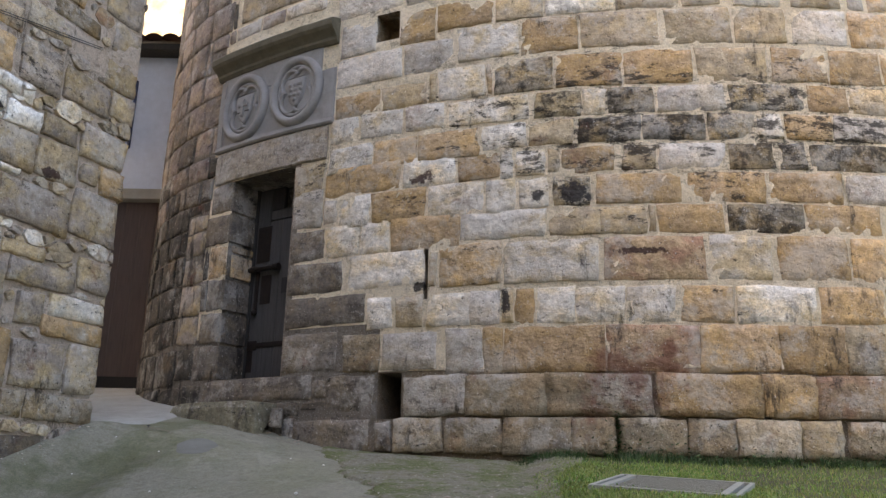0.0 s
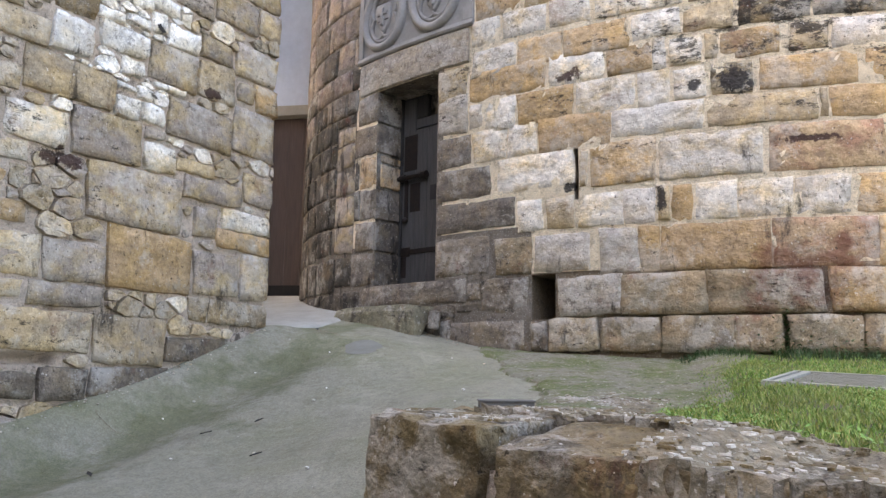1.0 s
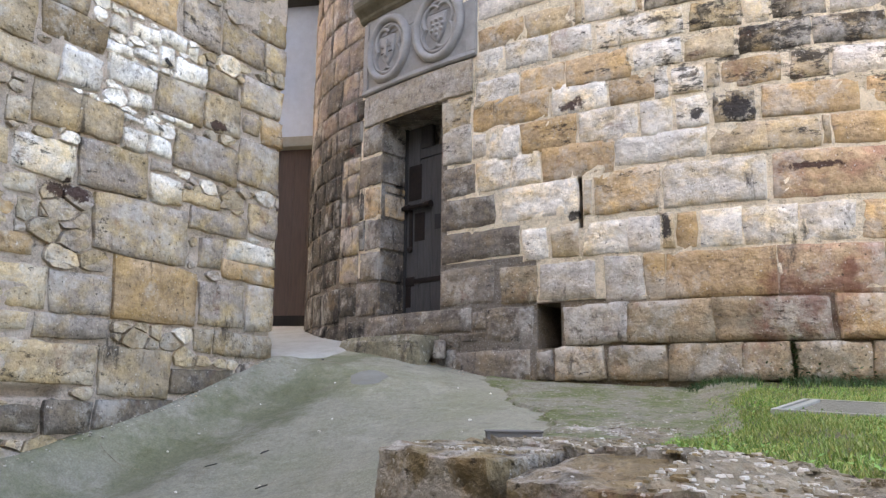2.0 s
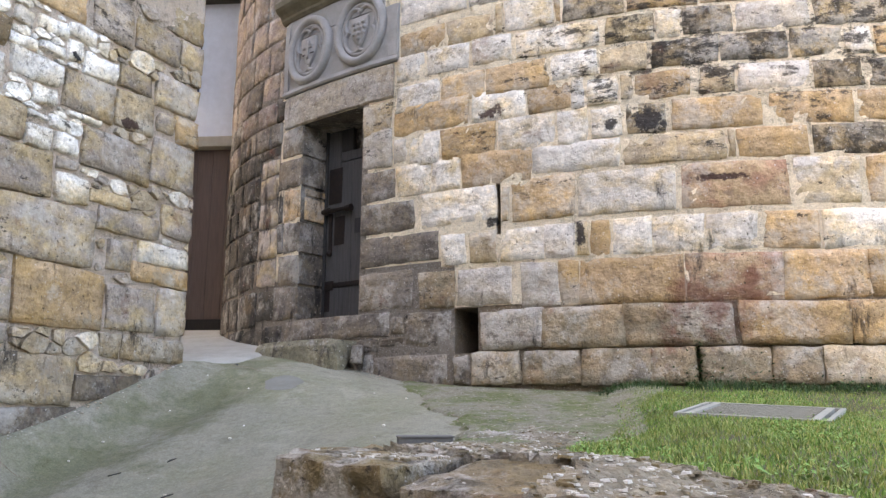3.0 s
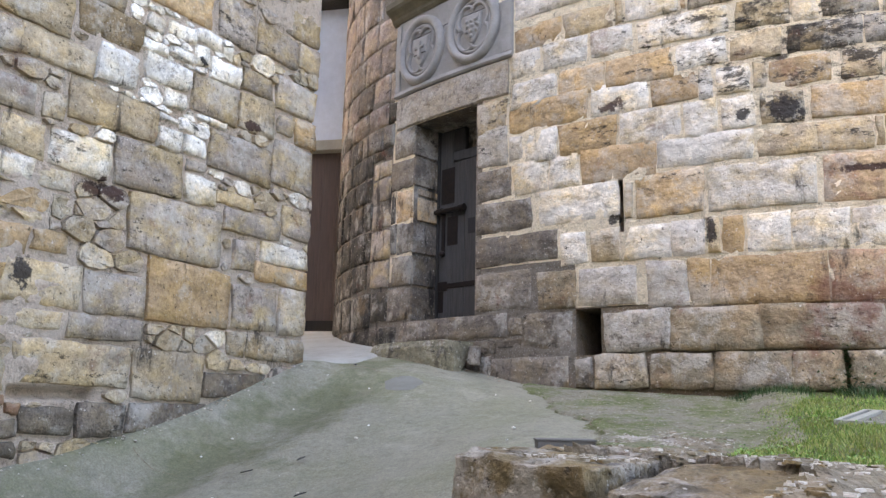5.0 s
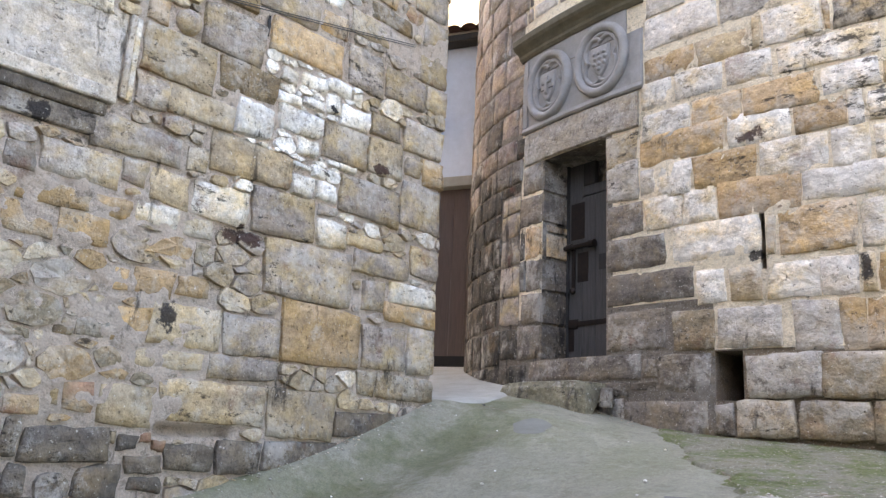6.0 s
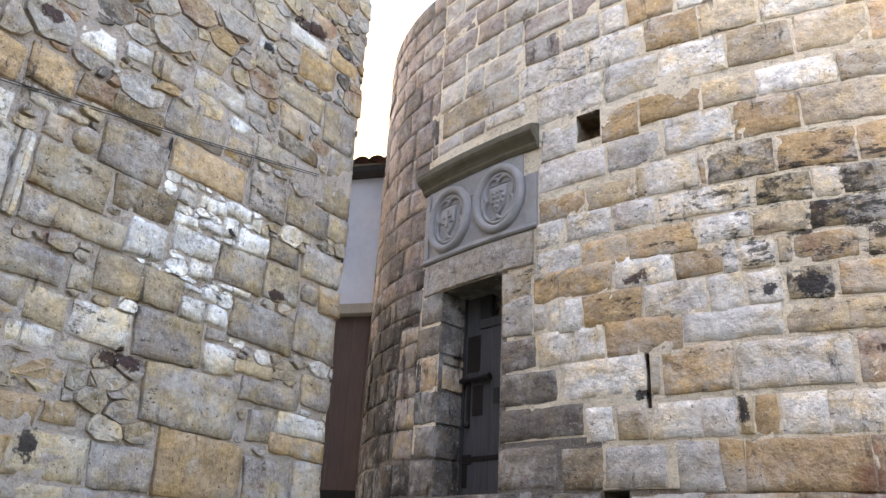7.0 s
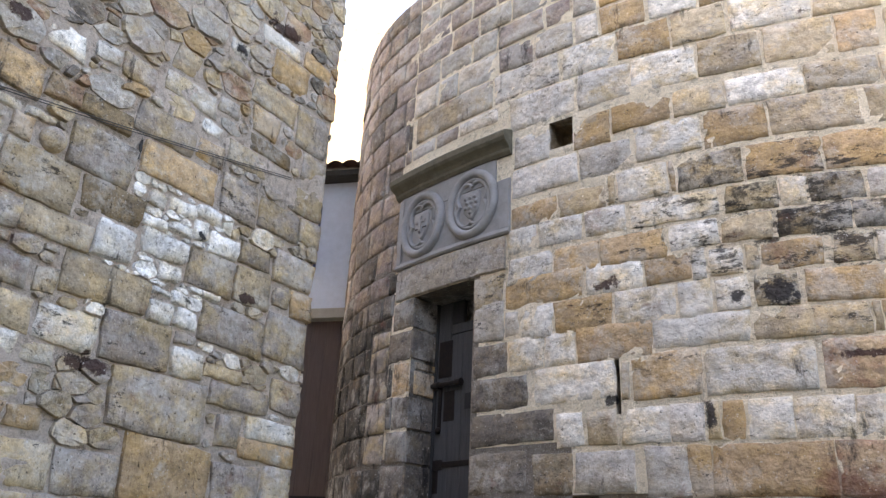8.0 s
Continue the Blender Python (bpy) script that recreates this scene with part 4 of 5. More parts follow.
def pick_clump():
    s, o, h = CLUMPS[gr.randint(len(CLUMPS))]
    q = tower_at(s + gr.normal(0, 0.10 if h > 0.1 else 0.05), 0, abs(gr.normal(0, o)) + 0.03)
    return Vector((q.x, q.y, lawn_z(q.x, q.y) + abs(gr.normal(0, h * 0.4)) * gr.rand()))


def pick_clover():
    x, y = pick_lawn()
    if x is None or noise.noise(Vector((x * 2.2, y * 2.2, 11))) < 0.02:
        return None
    return Vector((x, y, lawn_z(x, y) + gr.uniform(0.012, 0.04)))


leaf_cluster(9000, pick_clover, 0.012, "clover", CLOVER, "broad clover leaves among the lawn grass")
leaf_cluster(1300, pick_clump, 0.022, "wall_weeds", LEAF, "dark leafy weeds at the foot of the wall")


def earth_left(y):
    """Where the concrete of the ramp breaks off into soil."""
    return -0.38 - 0.32 * smooth(4.9, 5.6, y) - 0.30 * smooth(5.6, 6.5, y)


def earth_point(i, j):
    y = 3.85 + 2.75 * j / 90
    a, b = earth_left(y), grass_edge(y) + 0.30
    x = a + (b - a) * i / 50
    wob = 0.12 * noise.noise(Vector((x * 3, y * 3, 2))) + 0.06 * noise.noise(Vector((x * 11, y * 11, 2)))
    x += wob * (1 - i / 50)
    rim = smooth(0, 0.05, min(i / 50, 1 - i / 50)) * smooth(0, 0.05, j / 90)
    z = max(ramp_z(x, y) + 0.012, lawn_z(x, y))
    return Vector((x, y, z - 0.02 + 0.03 * rim + 0.010 * noise.noise(Vector((x * 9, y * 9, 0))) + 0.006 * noise.noise(Vector((x * 25, y * 25, 0)))))


tagged(part("soil_strip", grid_mesh(earth_point, 51, 91), DIRT), "mossy gritty soil between the ramp and the lawn", "soil", kind="structure")


for track in ([(-0.66, 5.62), (-0.30, 5.66), (0.10, 5.60), (0.46, 5.66)], [(-0.50, 5.28), (-0.20, 5.22), (0.12, 5.30), (0.30, 5.26)],
              [(-0.30, 4.85), (-0.05, 4.72), (0.20, 4.80)], [(-0.36, 5.95), (0.05, 5.88), (0.40, 5.95)]):
    over_ground("crack", track, 0.010, JOINT, "dark crack in the mossy soil", 0.034, lambda x, y: max(ramp_z(x, y), lawn_z(x, y) - 0.012))


def crumbs(count, size, material, name, label, seed):
    """Loose flat flakes and lichen crusts on the coping and the soil behind it."""
    r = random.Random(seed)
    vs, fs = [], []
    for _ in range(count):
        y = 0.6 + 5.2 * r.random() ** 1.3
        x = r.uniform(-0.62, 1.6)
        behind = -((Vector((x, y, 0)) - Vector((CX0, CY0, 0))) @ FN)
        along = (x - CX0) * FD.x + (y - CY0) * FD.y
        block = along < 0.30 and 0.10 < behind < 0.30
        if not block:
            if x < left_edge(y) + 0.03 or behind < (0.28 if along < 0.66 else 0.03) or (x > grass_edge(y) + 0.06 and behind > 0.76):
                continue
            if noise.noise(Vector((x * 3.3, y * 3.3, seed))) < -0.12 or y > 4.4 and r.random() < 0.4:
                continue
        z = 1.464 if block else crust_z(x, y)
        w = r.uniform(0.25, 1.0) ** 1.5 * size
        d, h = w * r.uniform(0.4, 0.8), w * r.uniform(0.06, 0.16)
        a, turn = r.uniform(0, 6.2), -0.64 + r.uniform(-0.6, 0.6)
        tx, ty = r.uniform(-0.12, 0.12), r.uniform(-0.12, 0.12)
        k, n = len(vs), 6
        for ring, up in ((1.0, -0.004), (0.82, h)):
            for i in range(n):
                b = a + 6.283 * i / n
                j = 1 + 0.3 * math.sin(i * 2.3 + k)
                u, v = math.cos(b) * w * ring * j, math.sin(b) * d * ring * j
                vs.append((x + u * math.cos(turn) - v * math.sin(turn), y + u * math.sin(turn) + v * math.cos(turn), z + up + u * tx + v * ty))
        fs += [(k + i, k + (i + 1) % n, k + n + (i + 1) % n, k + n + i) for i in range(n)]
        fs.append(tuple(k + n + i for i in range(n)))
    me = bpy.data.meshes.new(name)
    me.from_pydata(vs, [], fs)
    me.materials.append(material)
    return tagged(new(name, me), label, "rubble", kind="stuff")


crumbs(24000, 0.017, FLAKE, "stone_flakes", "brown-grey stone flakes on the coping", 1)
crumbs(22000, 0.013, LICHEN, "lichen_spots", "pale lichen spots and chips on the coping", 2)
crumbs(9000, 0.018, COPING_BLOCK, "mortar_crumbs", "brown mortar crumbs on the coping", 3)


def pick_joint():
    s, z = -1.36 + gr.normal(0, 0.018), gr.uniform(1.72, 2.06)
    return tower_at(s, z, gr.uniform(0.0, 0.05))


leaf_cluster(170, pick_joint, 0.020, "joint_weeds", LEAF, "dark weeds rooted in an open joint")


def foot_rubble(count, seed):
    """Fallen mortar bits along the foot of the house wall and the step."""
    r = random.Random(seed)
    vs, fs = [], []
    for k in range(count):
        if k % 3:
            q = wall_at(r.uniform(-1.3, 1.3), 0, abs(r.gauss(0, 0.05)) + 0.03)
        else:
            q = tower_at(r.uniform(-4.3, -2.6), 0, abs(r.gauss(0, 0.06)) + 0.05)
        z, w = ramp_z(q.x, q.y), r.uniform(0.004, 0.016)
        base = len(vs)
        for dx, dy, dz in ((1, 0, 0.2), (0, 1, 0.3), (-1, 0, 0.2), (0, -1, 0.3), (0, 0, 0.9), (0, 0, -0.4)):
            vs.append((q.x + (dx + r.uniform(-0.3, 0.3)) * w, q.y + (dy + r.uniform(-0.3, 0.3)) * w, z + 0.004 + dz * w * 0.7))
        for i in range(4):
            fs += [(base + i, base + (i + 1) % 4, base + 4), (base + (i + 1) % 4, base + i, base + 5)]
    me = bpy.data.meshes.new("foot_rubble")
    me.from_pydata(vs, [], fs)
    me.materials.append(PALE)
    return tagged(new("foot_rubble", me), "fallen mortar bits along the foot of the walls", "rubble", kind="stuff")


foot_rubble(110, 6)

# ---------------------------------------------------------------- the rubble wall's details


def blob(name, at, s, z, ws, wz, out, material, parent, label="", seed=0, base=0.0, n=72):
    """A flat ragged patch on a wall."""
    bm = bmesh.new()
    rings = []
    for share, o in ((1.0, base), (0.82, base + out), (0.4, base + out * 1.2)):
        row = []
        for i in range(n):
            a = 6.283 * i / n
            c, d = math.cos(a), math.sin(a)
            k = 1 + 0.35 * noise.noise(Vector((c * 1.5 + seed, d * 1.5, seed))) + 0.22 * noise.noise(Vector((c * 3.5 + seed, d * 3.5, 3))) + 0.16 * noise.noise(Vector((c * 9 + seed, d * 9, 5)))
            row.append(bm.verts.new(at(s + ws * share * k * math.cos(a), z + wz * share * k * math.sin(a), o)))
        rings.append(row)
    for a, b in zip(rings, rings[1:]):
        for i in range(n):
            bm.faces.new((a[i], a[(i + 1) % n], b[(i + 1) % n], b[i]))
    bm.faces.new(rings[-1])
    return part(name, bm, material, parent, label)


bm = bmesh.new()
bmesh.ops.create_icosphere(bm, subdivisions=3, radius=0.09)
bm.transform(Matrix.Translation(wall_at(-1.19, 4.245, 0.0)))
part("cobble", bm, TAUPE, rubble, "round river cobble in the wall", smooth=True)


def on_wall(name, s0, s1, z0, z1, out, material, label="", bevel=0.012, deep=0.10):
    """A bevelled stone set in the rubble wall, standing out by that much."""
    b = box(s1 - s0, deep, z1 - z0, (0, 0, 0), bevel, 3)
    c = wall_at((s0 + s1) / 2, (z0 + z1) / 2, out - deep / 2)
    b.transform(Matrix(((WD.x, WN.x, 0, c.x), (WD.y, WN.y, 0, c.y), (0, 0, 1, c.z), (0, 0, 0, 1))))
    return part(name, rough(b, 0.006, 7, s0), material, rubble, label)


on_wall("window_slab", -2.34, -1.585, 3.60, 4.12, 0.012, GREY, "pale grey slab of a blocked window", 0.008)
on_wall("window_moulding", -1.58, -1.54, 3.56, 4.12, 0.045, GREY, "grey upright moulding", 0.015)
on_wall("window_moulding", -1.538, -1.495, 3.56, 4.12, 0.03, PALE, "", 0.015)
on_wall("window_sill", -2.34, -1.60, 3.50, 3.595, 0.06, GREY, "worn stepped sill", 0.02)
on_wall("window_sill", -2.34, -1.64, 3.41, 3.497, 0.04, SHADE, "", 0.025)
on_wall("window_sill", -2.34, -1.68, 3.28, 3.407, 0.025, SHADE, "", 0.02)


# flat black patches paint the shade inside two holes and a gap
blob("hole", wall_at, 0.09, 4.08, 0.05, 0.03, 0.004, DARK_WOOD, rubble, "small dark hole", 4, 0.030)
blob("hole", wall_at, 0.13, 5.86, 0.045, 0.03, 0.004, DARK_WOOD, rubble, "small dark hole", 14, 0.030)
blob("hole", wall_at, -0.58, 4.50, 0.014, 0.09, 0.004, DARK_WOOD, rubble, "dark open joint", 15, 0.018)

# the cable across the rubble wall
curve = bpy.data.curves.new("cable", "CURVE")
curve.dimensions, curve.bevel_depth = "3D", 0.0032
for dz, dn in ((0.0, 0.045), (-0.016, 0.04)):
    sp = curve.splines.new("POLY")
    pts = 24
    sp.points.add(pts - 1)
    for i in range(pts):
        s = -3.2 + 4.08 * i / (pts - 1)
        q = wall_at(s, 4.35 + (s + 1.95) * 0.215 + dz - 0.03 * math.sin(math.pi * i / (pts - 1)), dn)
        sp.points[i].co = (*q, 1)
curve.materials.append(CABLE_MAT)
tagged(new("cable", curve), "twin grey cable strung along the rubble wall", "cable")



# a blue downpipe at the white house's edge
bm = bmesh.new()
bmesh.ops.create_cone(bm, cap_ends=True, segments=12, radius1=0.02, radius2=0.02, depth=0.95, matrix=Matrix.Translation((-4.06, PY - 0.03, 6.0)))
part("downpipe", bm, plain("dark_blue_paint", "3c4664", "333b55", 0.5), white_house, "dark blue downpipe")


# a broken chip in the gap beside the step
b = box(0.10, 0.12, 0.16, (0, 0, 0), 0.02, 2)
ob = tagged(part("stone_chip", rough(b, 0.012, 14, 2), SHADE, smooth=True), "broken grey stone chip wedged beside the step", "stone")
ob.location = tower_at(-4.19, 2.02, 0.10)

# ---------------------------------------------------------------- single stones


def stone_mesh(at, s0, s1, z0, z1, proud, wild, rng):
    """One worn block between s0 and s1, z0 and z1: points, faces, and which faces are rounded over."""
    w, h = s1 - s0, z1 - z0
    e = min(0.008 + 0.012 * wild, 0.2 * min(w, h))
    nu, nv = min(9, max(3, int(w / 0.065))), min(6, max(3, int(h / 0.065)))
    us = [s0, s0 + e] + [s0 + e + (w - 2 * e) * (i + rng.uniform(-0.2, 0.2)) / nu for i in range(1, nu)] + [s1 - e, s1]
    vs = [z0, z0 + e] + [z0 + e + (h - 2 * e) * (i + rng.uniform(-0.2, 0.2)) / nv for i in range(1, nv)] + [z1 - e, z1]
    seed = rng.uniform(0, 500)
    tilt_s, tilt_z = rng.uniform(-1, 1) * (0.005 + 0.01 * wild), rng.uniform(-1, 1) * (0.005 + 0.01 * wild)
    sag = [rng.uniform(-1, 1) * (0.008 + 0.10 * wild * min(w, h)) for _ in range(4)]
    cut = [rng.uniform(0.0, 1.0) ** 2 * (0.04 + 0.55 * wild) for _ in range(4)]
    m, n, co = len(us), len(vs), []
    for i, u in enumerate(us):
        for j, v in enumerate(vs):
            fu, fv = (u - s0) / w * 2 - 1, (v - z0) / h * 2 - 1
            worn = cut[(fu > 0) * 2 + (fv > 0)] * 0.32 * min(w, h)
            du = -fu * worn * abs(fv) ** 4 + (sag[0] if fu < 0 else sag[1]) * abs(fu) * fv
            dv = -fv * worn * abs(fu) ** 4 + (sag[2] if fv < 0 else sag[3]) * abs(fv) * fu
            edge = i in (0, m - 1) or j in (0, n - 1)
            q = noise.noise_vector(Vector((u * 9 + seed, v * 9, seed)))
            r = noise.noise_vector(Vector((u * 26 + seed, v * 26, seed + 9)))
            du += q.x * (0.012 + 0.02 * wild) + r.x * 0.010
            dv += q.y * (0.010 + 0.02 * wild) + r.y * 0.009
            out = (-0.006 if proud < 0.02 else -0.02) if edge else proud + tilt_s * fu + tilt_z * fv + q.z * (0.006 + 0.012 * wild) + r.z * 0.006
            if not edge and (i in (1, m - 2) or j in (1, n - 2)):
                out -= 0.001 + 0.004 * wild + max(0.0, r.y) * 0.008
            co.append(at(u + du, v + dv, out))
    fs, soft = [], []
    for i in range(m - 1):
        for j in range(n - 1):
            fs.append((i * n + j, (i + 1) * n + j, (i + 1) * n + j + 1, i * n + j + 1))
            soft.append(0 < i < m - 2 and 0 < j < n - 2)
    return co, fs, soft


def clip(poly, px, pz, nx, nz):
    """The part of a convex outline that lies behind a line."""
    out = []
    for (ax, az), (bx, bz) in zip(poly, poly[1:] + poly[:1]):
        da, db = (ax - px) * nx + (az - pz) * nz, (bx - px) * nx + (bz - pz) * nz
        if da <= 0:
            out.append((ax, az))
        if da * db < 0:
            t = da / (da - db)
            out.append((ax + (bx - ax) * t, az + (bz - az) * t))
    return out


def shard_mesh(at, poly, proud, wild, rng):
    """One broken rubble stone with a many-cornered outline."""
    cx_, cz_ = sum(p[0] for p in poly) / len(poly), sum(p[1] for p in poly) / len(poly)
    seed = rng.uniform(0, 500)
    ring = []
    for (ax, az), (bx, bz) in zip(poly, poly[1:] + poly[:1]):
        n = max(1, min(4, int(math.hypot(bx - ax, bz - az) / 0.045)))
        ring += [(ax + (bx - ax) * k / n, az + (bz - az) * k / n) for k in range(n)]
    size = max(math.hypot(x - cx_, z - cz_) for x, z in ring)
    tx, tz = rng.uniform(-1, 1) * 0.09, rng.uniform(-1, 1) * 0.09
    inset = max(0.86, 1 - 0.006 / size)
    n, co = len(ring), []
    for share, level in ((1.02, -0.022), (inset, 0.0), (0.55, 0.002), (0.0, 0.002)):
        for x, z in ring if share else ring[:1]:
            q = noise.noise_vector(Vector((x * 17 + seed, z * 17, seed)))
            u, v = cx_ + (x - cx_) * share, cz_ + (z - cz_) * share
            wob = 0.012 if share > 0.7 else 0.02
            out = level if share > 1 else proud + level + tx * (u - cx_) + tz * (v - cz_) + q.z * (0.010 + 0.010 * wild)
            co.append(at(u + q.x * wob, v + q.y * wob, out))
    fs = [(r * n + i, r * n + (i + 1) % n, (r + 1) * n + (i + 1) % n, (r + 1) * n + i) for r in (0, 1) for i in range(n)]
    fs += [(2 * n + i, 2 * n + (i + 1) % n, 3 * n) for i in range(n)]
    return co, fs, [False] * n + [False] * (2 * n)


class Mason:
    """Lays stones on a wall and keeps account of the places taken."""

    def __init__(self, wall, at, lo, hi, zlo, zhi, seed):
        self.wall, self.at, self.rng = wall, at, random.Random(seed)
        self.lo, self.zlo, self.step = lo, zlo, 0.01
        self.taken = np.zeros((int((hi - lo) / 0.01) + 1, int((zhi - zlo) / 0.01) + 1), bool)
        self.count, self.rest = 0, {}

    def cell(self, s, z):
        return int(round((s - self.lo) / self.step)), int(round((z - self.zlo) / self.step))

    def keep(self, s0, s1, z0, z1):
        (a, c), (b, d) = self.cell(s0, z0), self.cell(s1, z1)
        self.taken[max(0, a):max(0, b), max(0, c):max(0, d)] = True

    def lay(self, tone, s0, s1, z0, z1, proud, wild, single=True):
        self.keep(s0, s1, z0, z1)
        self.link(tone, stone_mesh(self.at, s0, s1, z0, z1, proud, wild, self.rng), single)

    def link(self, tone, mesh, single):
        co, fs, soft = mesh
        if single and self.count < 295:
            me = bpy.data.meshes.new("stone")
            me.from_pydata([tuple(c) for c in co], [], fs)
            me.materials.append(STONES[tone])
            me.polygons.foreach_set("use_smooth", soft)
            ob = new("stone", me)
            ob.parent = self.wall
            self.count += 1
            return
        vs, faces, smooths = self.rest.setdefault(tone, ([], [], []))
        base = len(vs)
        vs += [tuple(c) for c in co]
        faces += [tuple(i + base for i in f) for f in fs]
        smooths += soft

    def scatter(self, s0, s1, z0, z1, radii, stretch, gap, tones, proud, wild, single=True, tries=700):
        """Fits broken stones of random outline between those already laid; stretch: how much wider than tall they are."""
        (a, c), (b, d) = self.cell(s0, z0), self.cell(s1, z1)
        pts = []
        for i in range(max(0, a - 20), min(self.taken.shape[0], b + 20), 3):
            for j in range(max(0, c - 20), min(self.taken.shape[1], d + 20), 3):
                if self.taken[i, j]:
                    pts.append((self.lo + i * 0.01, (self.zlo + j * 0.01) * stretch, 0.016))
        first = len(pts)
        known = np.zeros((first + 6000, 3))
        if first:
            known[:first] = pts
        n = first
        big, small = radii
        for step in range(9):
            r = big + (small - big) * step / 8
            for _ in range(tries):
                if n >= len(known):
                    break
                x, z = self.rng.uniform(s0, s1), self.rng.uniform(z0, z1)
                dist = np.hypot(known[:n, 0] - x, known[:n, 1] - z * stretch)
                if (dist > 0.86 * (known[:n, 2] + r)).all():
                    known[n] = x, z * stretch, r
                    n += 1
        for k in range(first, n):
            x, z, r = known[k]
            poly = [(x - 2 * r, z - 2 * r), (x + 2 * r, z - 2 * r), (x + 2 * r, z + 2 * r), (x - 2 * r, z + 2 * r)]
            dx, dz = known[:n, 0] - x, known[:n, 1] - z
            dist = np.hypot(dx, dz)
            for o in np.argsort(dist)[1:60]:
                if dist[o] > 4 * r + 0.1:
                    break
                t = (dist[o] ** 2 + r * r - known[o, 2] ** 2) / (2 * dist[o]) - gap / 2
                ux, uz = dx[o] / dist[o], dz[o] / dist[o]
                poly = clip(poly, x + ux * t, z + uz * t, ux, uz)
                if len(poly) < 3:
                    break
            poly = [(max(s0, min(s1, px)), max(z0, min(z1, pz / stretch))) for px, pz in poly]
            if len(poly) < 3 or max(p[0] for p in poly) - min(p[0] for p in poly) < 0.025 or max(p[1] for p in poly) - min(p[1] for p in poly) < 0.02:
                continue
            self.link(self.rng.choice(tones), shard_mesh(self.at, poly, self.rng.uniform(0.6, 1.3) * proud, wild, self.rng), single)
        self.keep(s0, s1, z0, z1)

    def fill(self, s0, s1, z0, z1, wide, high, gap, tones, proud, wild, single=True, least=0.05):
        """Packs stones of random size into what is still free."""
        (a, c), (b, d) = self.cell(s0, z0), self.cell(s1, z1)
        a, c = max(a, 0), max(c, 0)
        b, d = min(b, self.taken.shape[0]), min(d, self.taken.shape[1])
        t = self.taken
        for j in range(c, d):
            i = a
            while i < b:
                if t[i, j]:
                    i += 1
                    continue
                w = int(self.rng.uniform(*wide) * 100)
                run = 0
                while run < w and i + run < b and not t[i + run, j]:
                    run += 1
                hmax = int(self.rng.uniform(*high) * 100)
                tall = 0
                while tall < hmax and j + tall < d and not t[i:i + run, j + tall].any():
                    tall += 1
                if b - i - run < 6 and not t[i + run:b, j].any():
                    run = b - i
                x0, y0 = self.lo + i * 0.01, self.zlo + j * 0.01
                if run * 0.01 > least + gap and tall * 0.01 > least + gap:
                    self.lay(self.rng.choice(tones), x0 + gap / 2, x0 + run * 0.01 - gap / 2, y0 + gap / 2,
                             y0 + tall * 0.01 - gap / 2, self.rng.uniform(0.6, 1.3) * proud, wild, single)
                t[i:i + run, j:j + max(tall, 1)] = True
                i += run

    def close(self, label):
        for tone, (vs, faces, smooths) in self.rest.items():
            me = bpy.data.meshes.new("stones")
            me.from_pydata(vs, [], faces)
            me.materials.append(STONES[tone])
            me.polygons.foreach_set("use_smooth", smooths)
            ob = new("stones", me)
            ob.parent = self.wall
            tagged(ob, label, kind="stuff")


round_mason = Mason(tower, tower_at, S_LO, S_HI, Z_LO, TOP, 11)
for a, b, c, d, _ in OPENINGS.values():
    round_mason.keep(a, b, c, d)
round_mason.keep(-3.3, 0.9, 1.3, 1.74)          # below the foot
round_mason.keep(-5.39, -3.90, 4.37, 4.71)      # lintel
round_mason.keep(-5.44, -3.85, 4.70, 5.58)      # carved slab
round_mason.keep(-5.72, -3.93, 5.72, 5.98)      # hood


def course(z0, z1, *stones):
    for tone, s0, s1 in stones:
        low = z1 < 2.40 and s0 > -3.4
        g = 0.014 if low else 0.011 if z1 < 2.80 and s0 > -2.6 else 0.004
        round_mason.lay(tone, s0 - g, s1 + g, z0 - g * 0.7, z1 + g * 0.7, 0.030 if low else 0.011, 0.12 if low else 0.08)


course(1.75, 2.01, ("e", -3.11, -2.71), ("e", -2.68, -2.23), ("e", -2.21, -1.71), ("e", -1.70, -1.385), ("e", -1.345, -0.88), ("e", -0.86, -0.53), ("t", -0.51, -0.07), ("t", -0.05, 0.23), ("e", 0.30, 0.57))
course(2.03, 2.34, ("g", -3.02, -2.52), ("e", -2.51, -1.89), ("e", -1.88, -1.11), ("o", -1.05, -0.31), ("o", -0.30, 0.08), ("r", 0.09, 0.66))
course(2.36, 2.71, ("g", -2.69, -2.38), ("o", -2.37, -2.22), ("o", -2.21, -1.44), ("r", -1.42, -0.74), ("o", -0.73, -0.15), ("o", -0.14, 0.35), ("e", 0.36, 0.71))
course(2.73, 3.02, ("g", -2.49, -2.24), ("o", -2.12, -1.97), ("w", -1.95, -1.65), ("w", -1.64, -1.27), ("w", -1.26, -0.89), ("o", -0.87, -0.46), ("w", -0.44, 0.17), ("o", 0.19, 0.70))
course(3.06, 3.42, ("o", -2.76, -2.23), ("w", -2.21, -1.46), ("r", -1.42, -0.65), ("w", -0.61, -0.14), ("o", -0.09, 0.46), ("o", 0.48, 0.81))
course(3.44, 3.68, ("w", -2.58, -1.86), ("t", -1.84, -1.44), ("t", -1.44, -1.07), ("o", -0.99, -0.48), ("d", -0.45, 0.15), ("o", 0.16, 0.77))
course(3.69, 3.95, ("w", -2.08, -1.84), ("d", -1.80, -1.50), ("o", -1.46, -0.79), ("o", -0.74, -0.13), ("o", -0.10, 0.48), ("g", 0.51, 0.90))
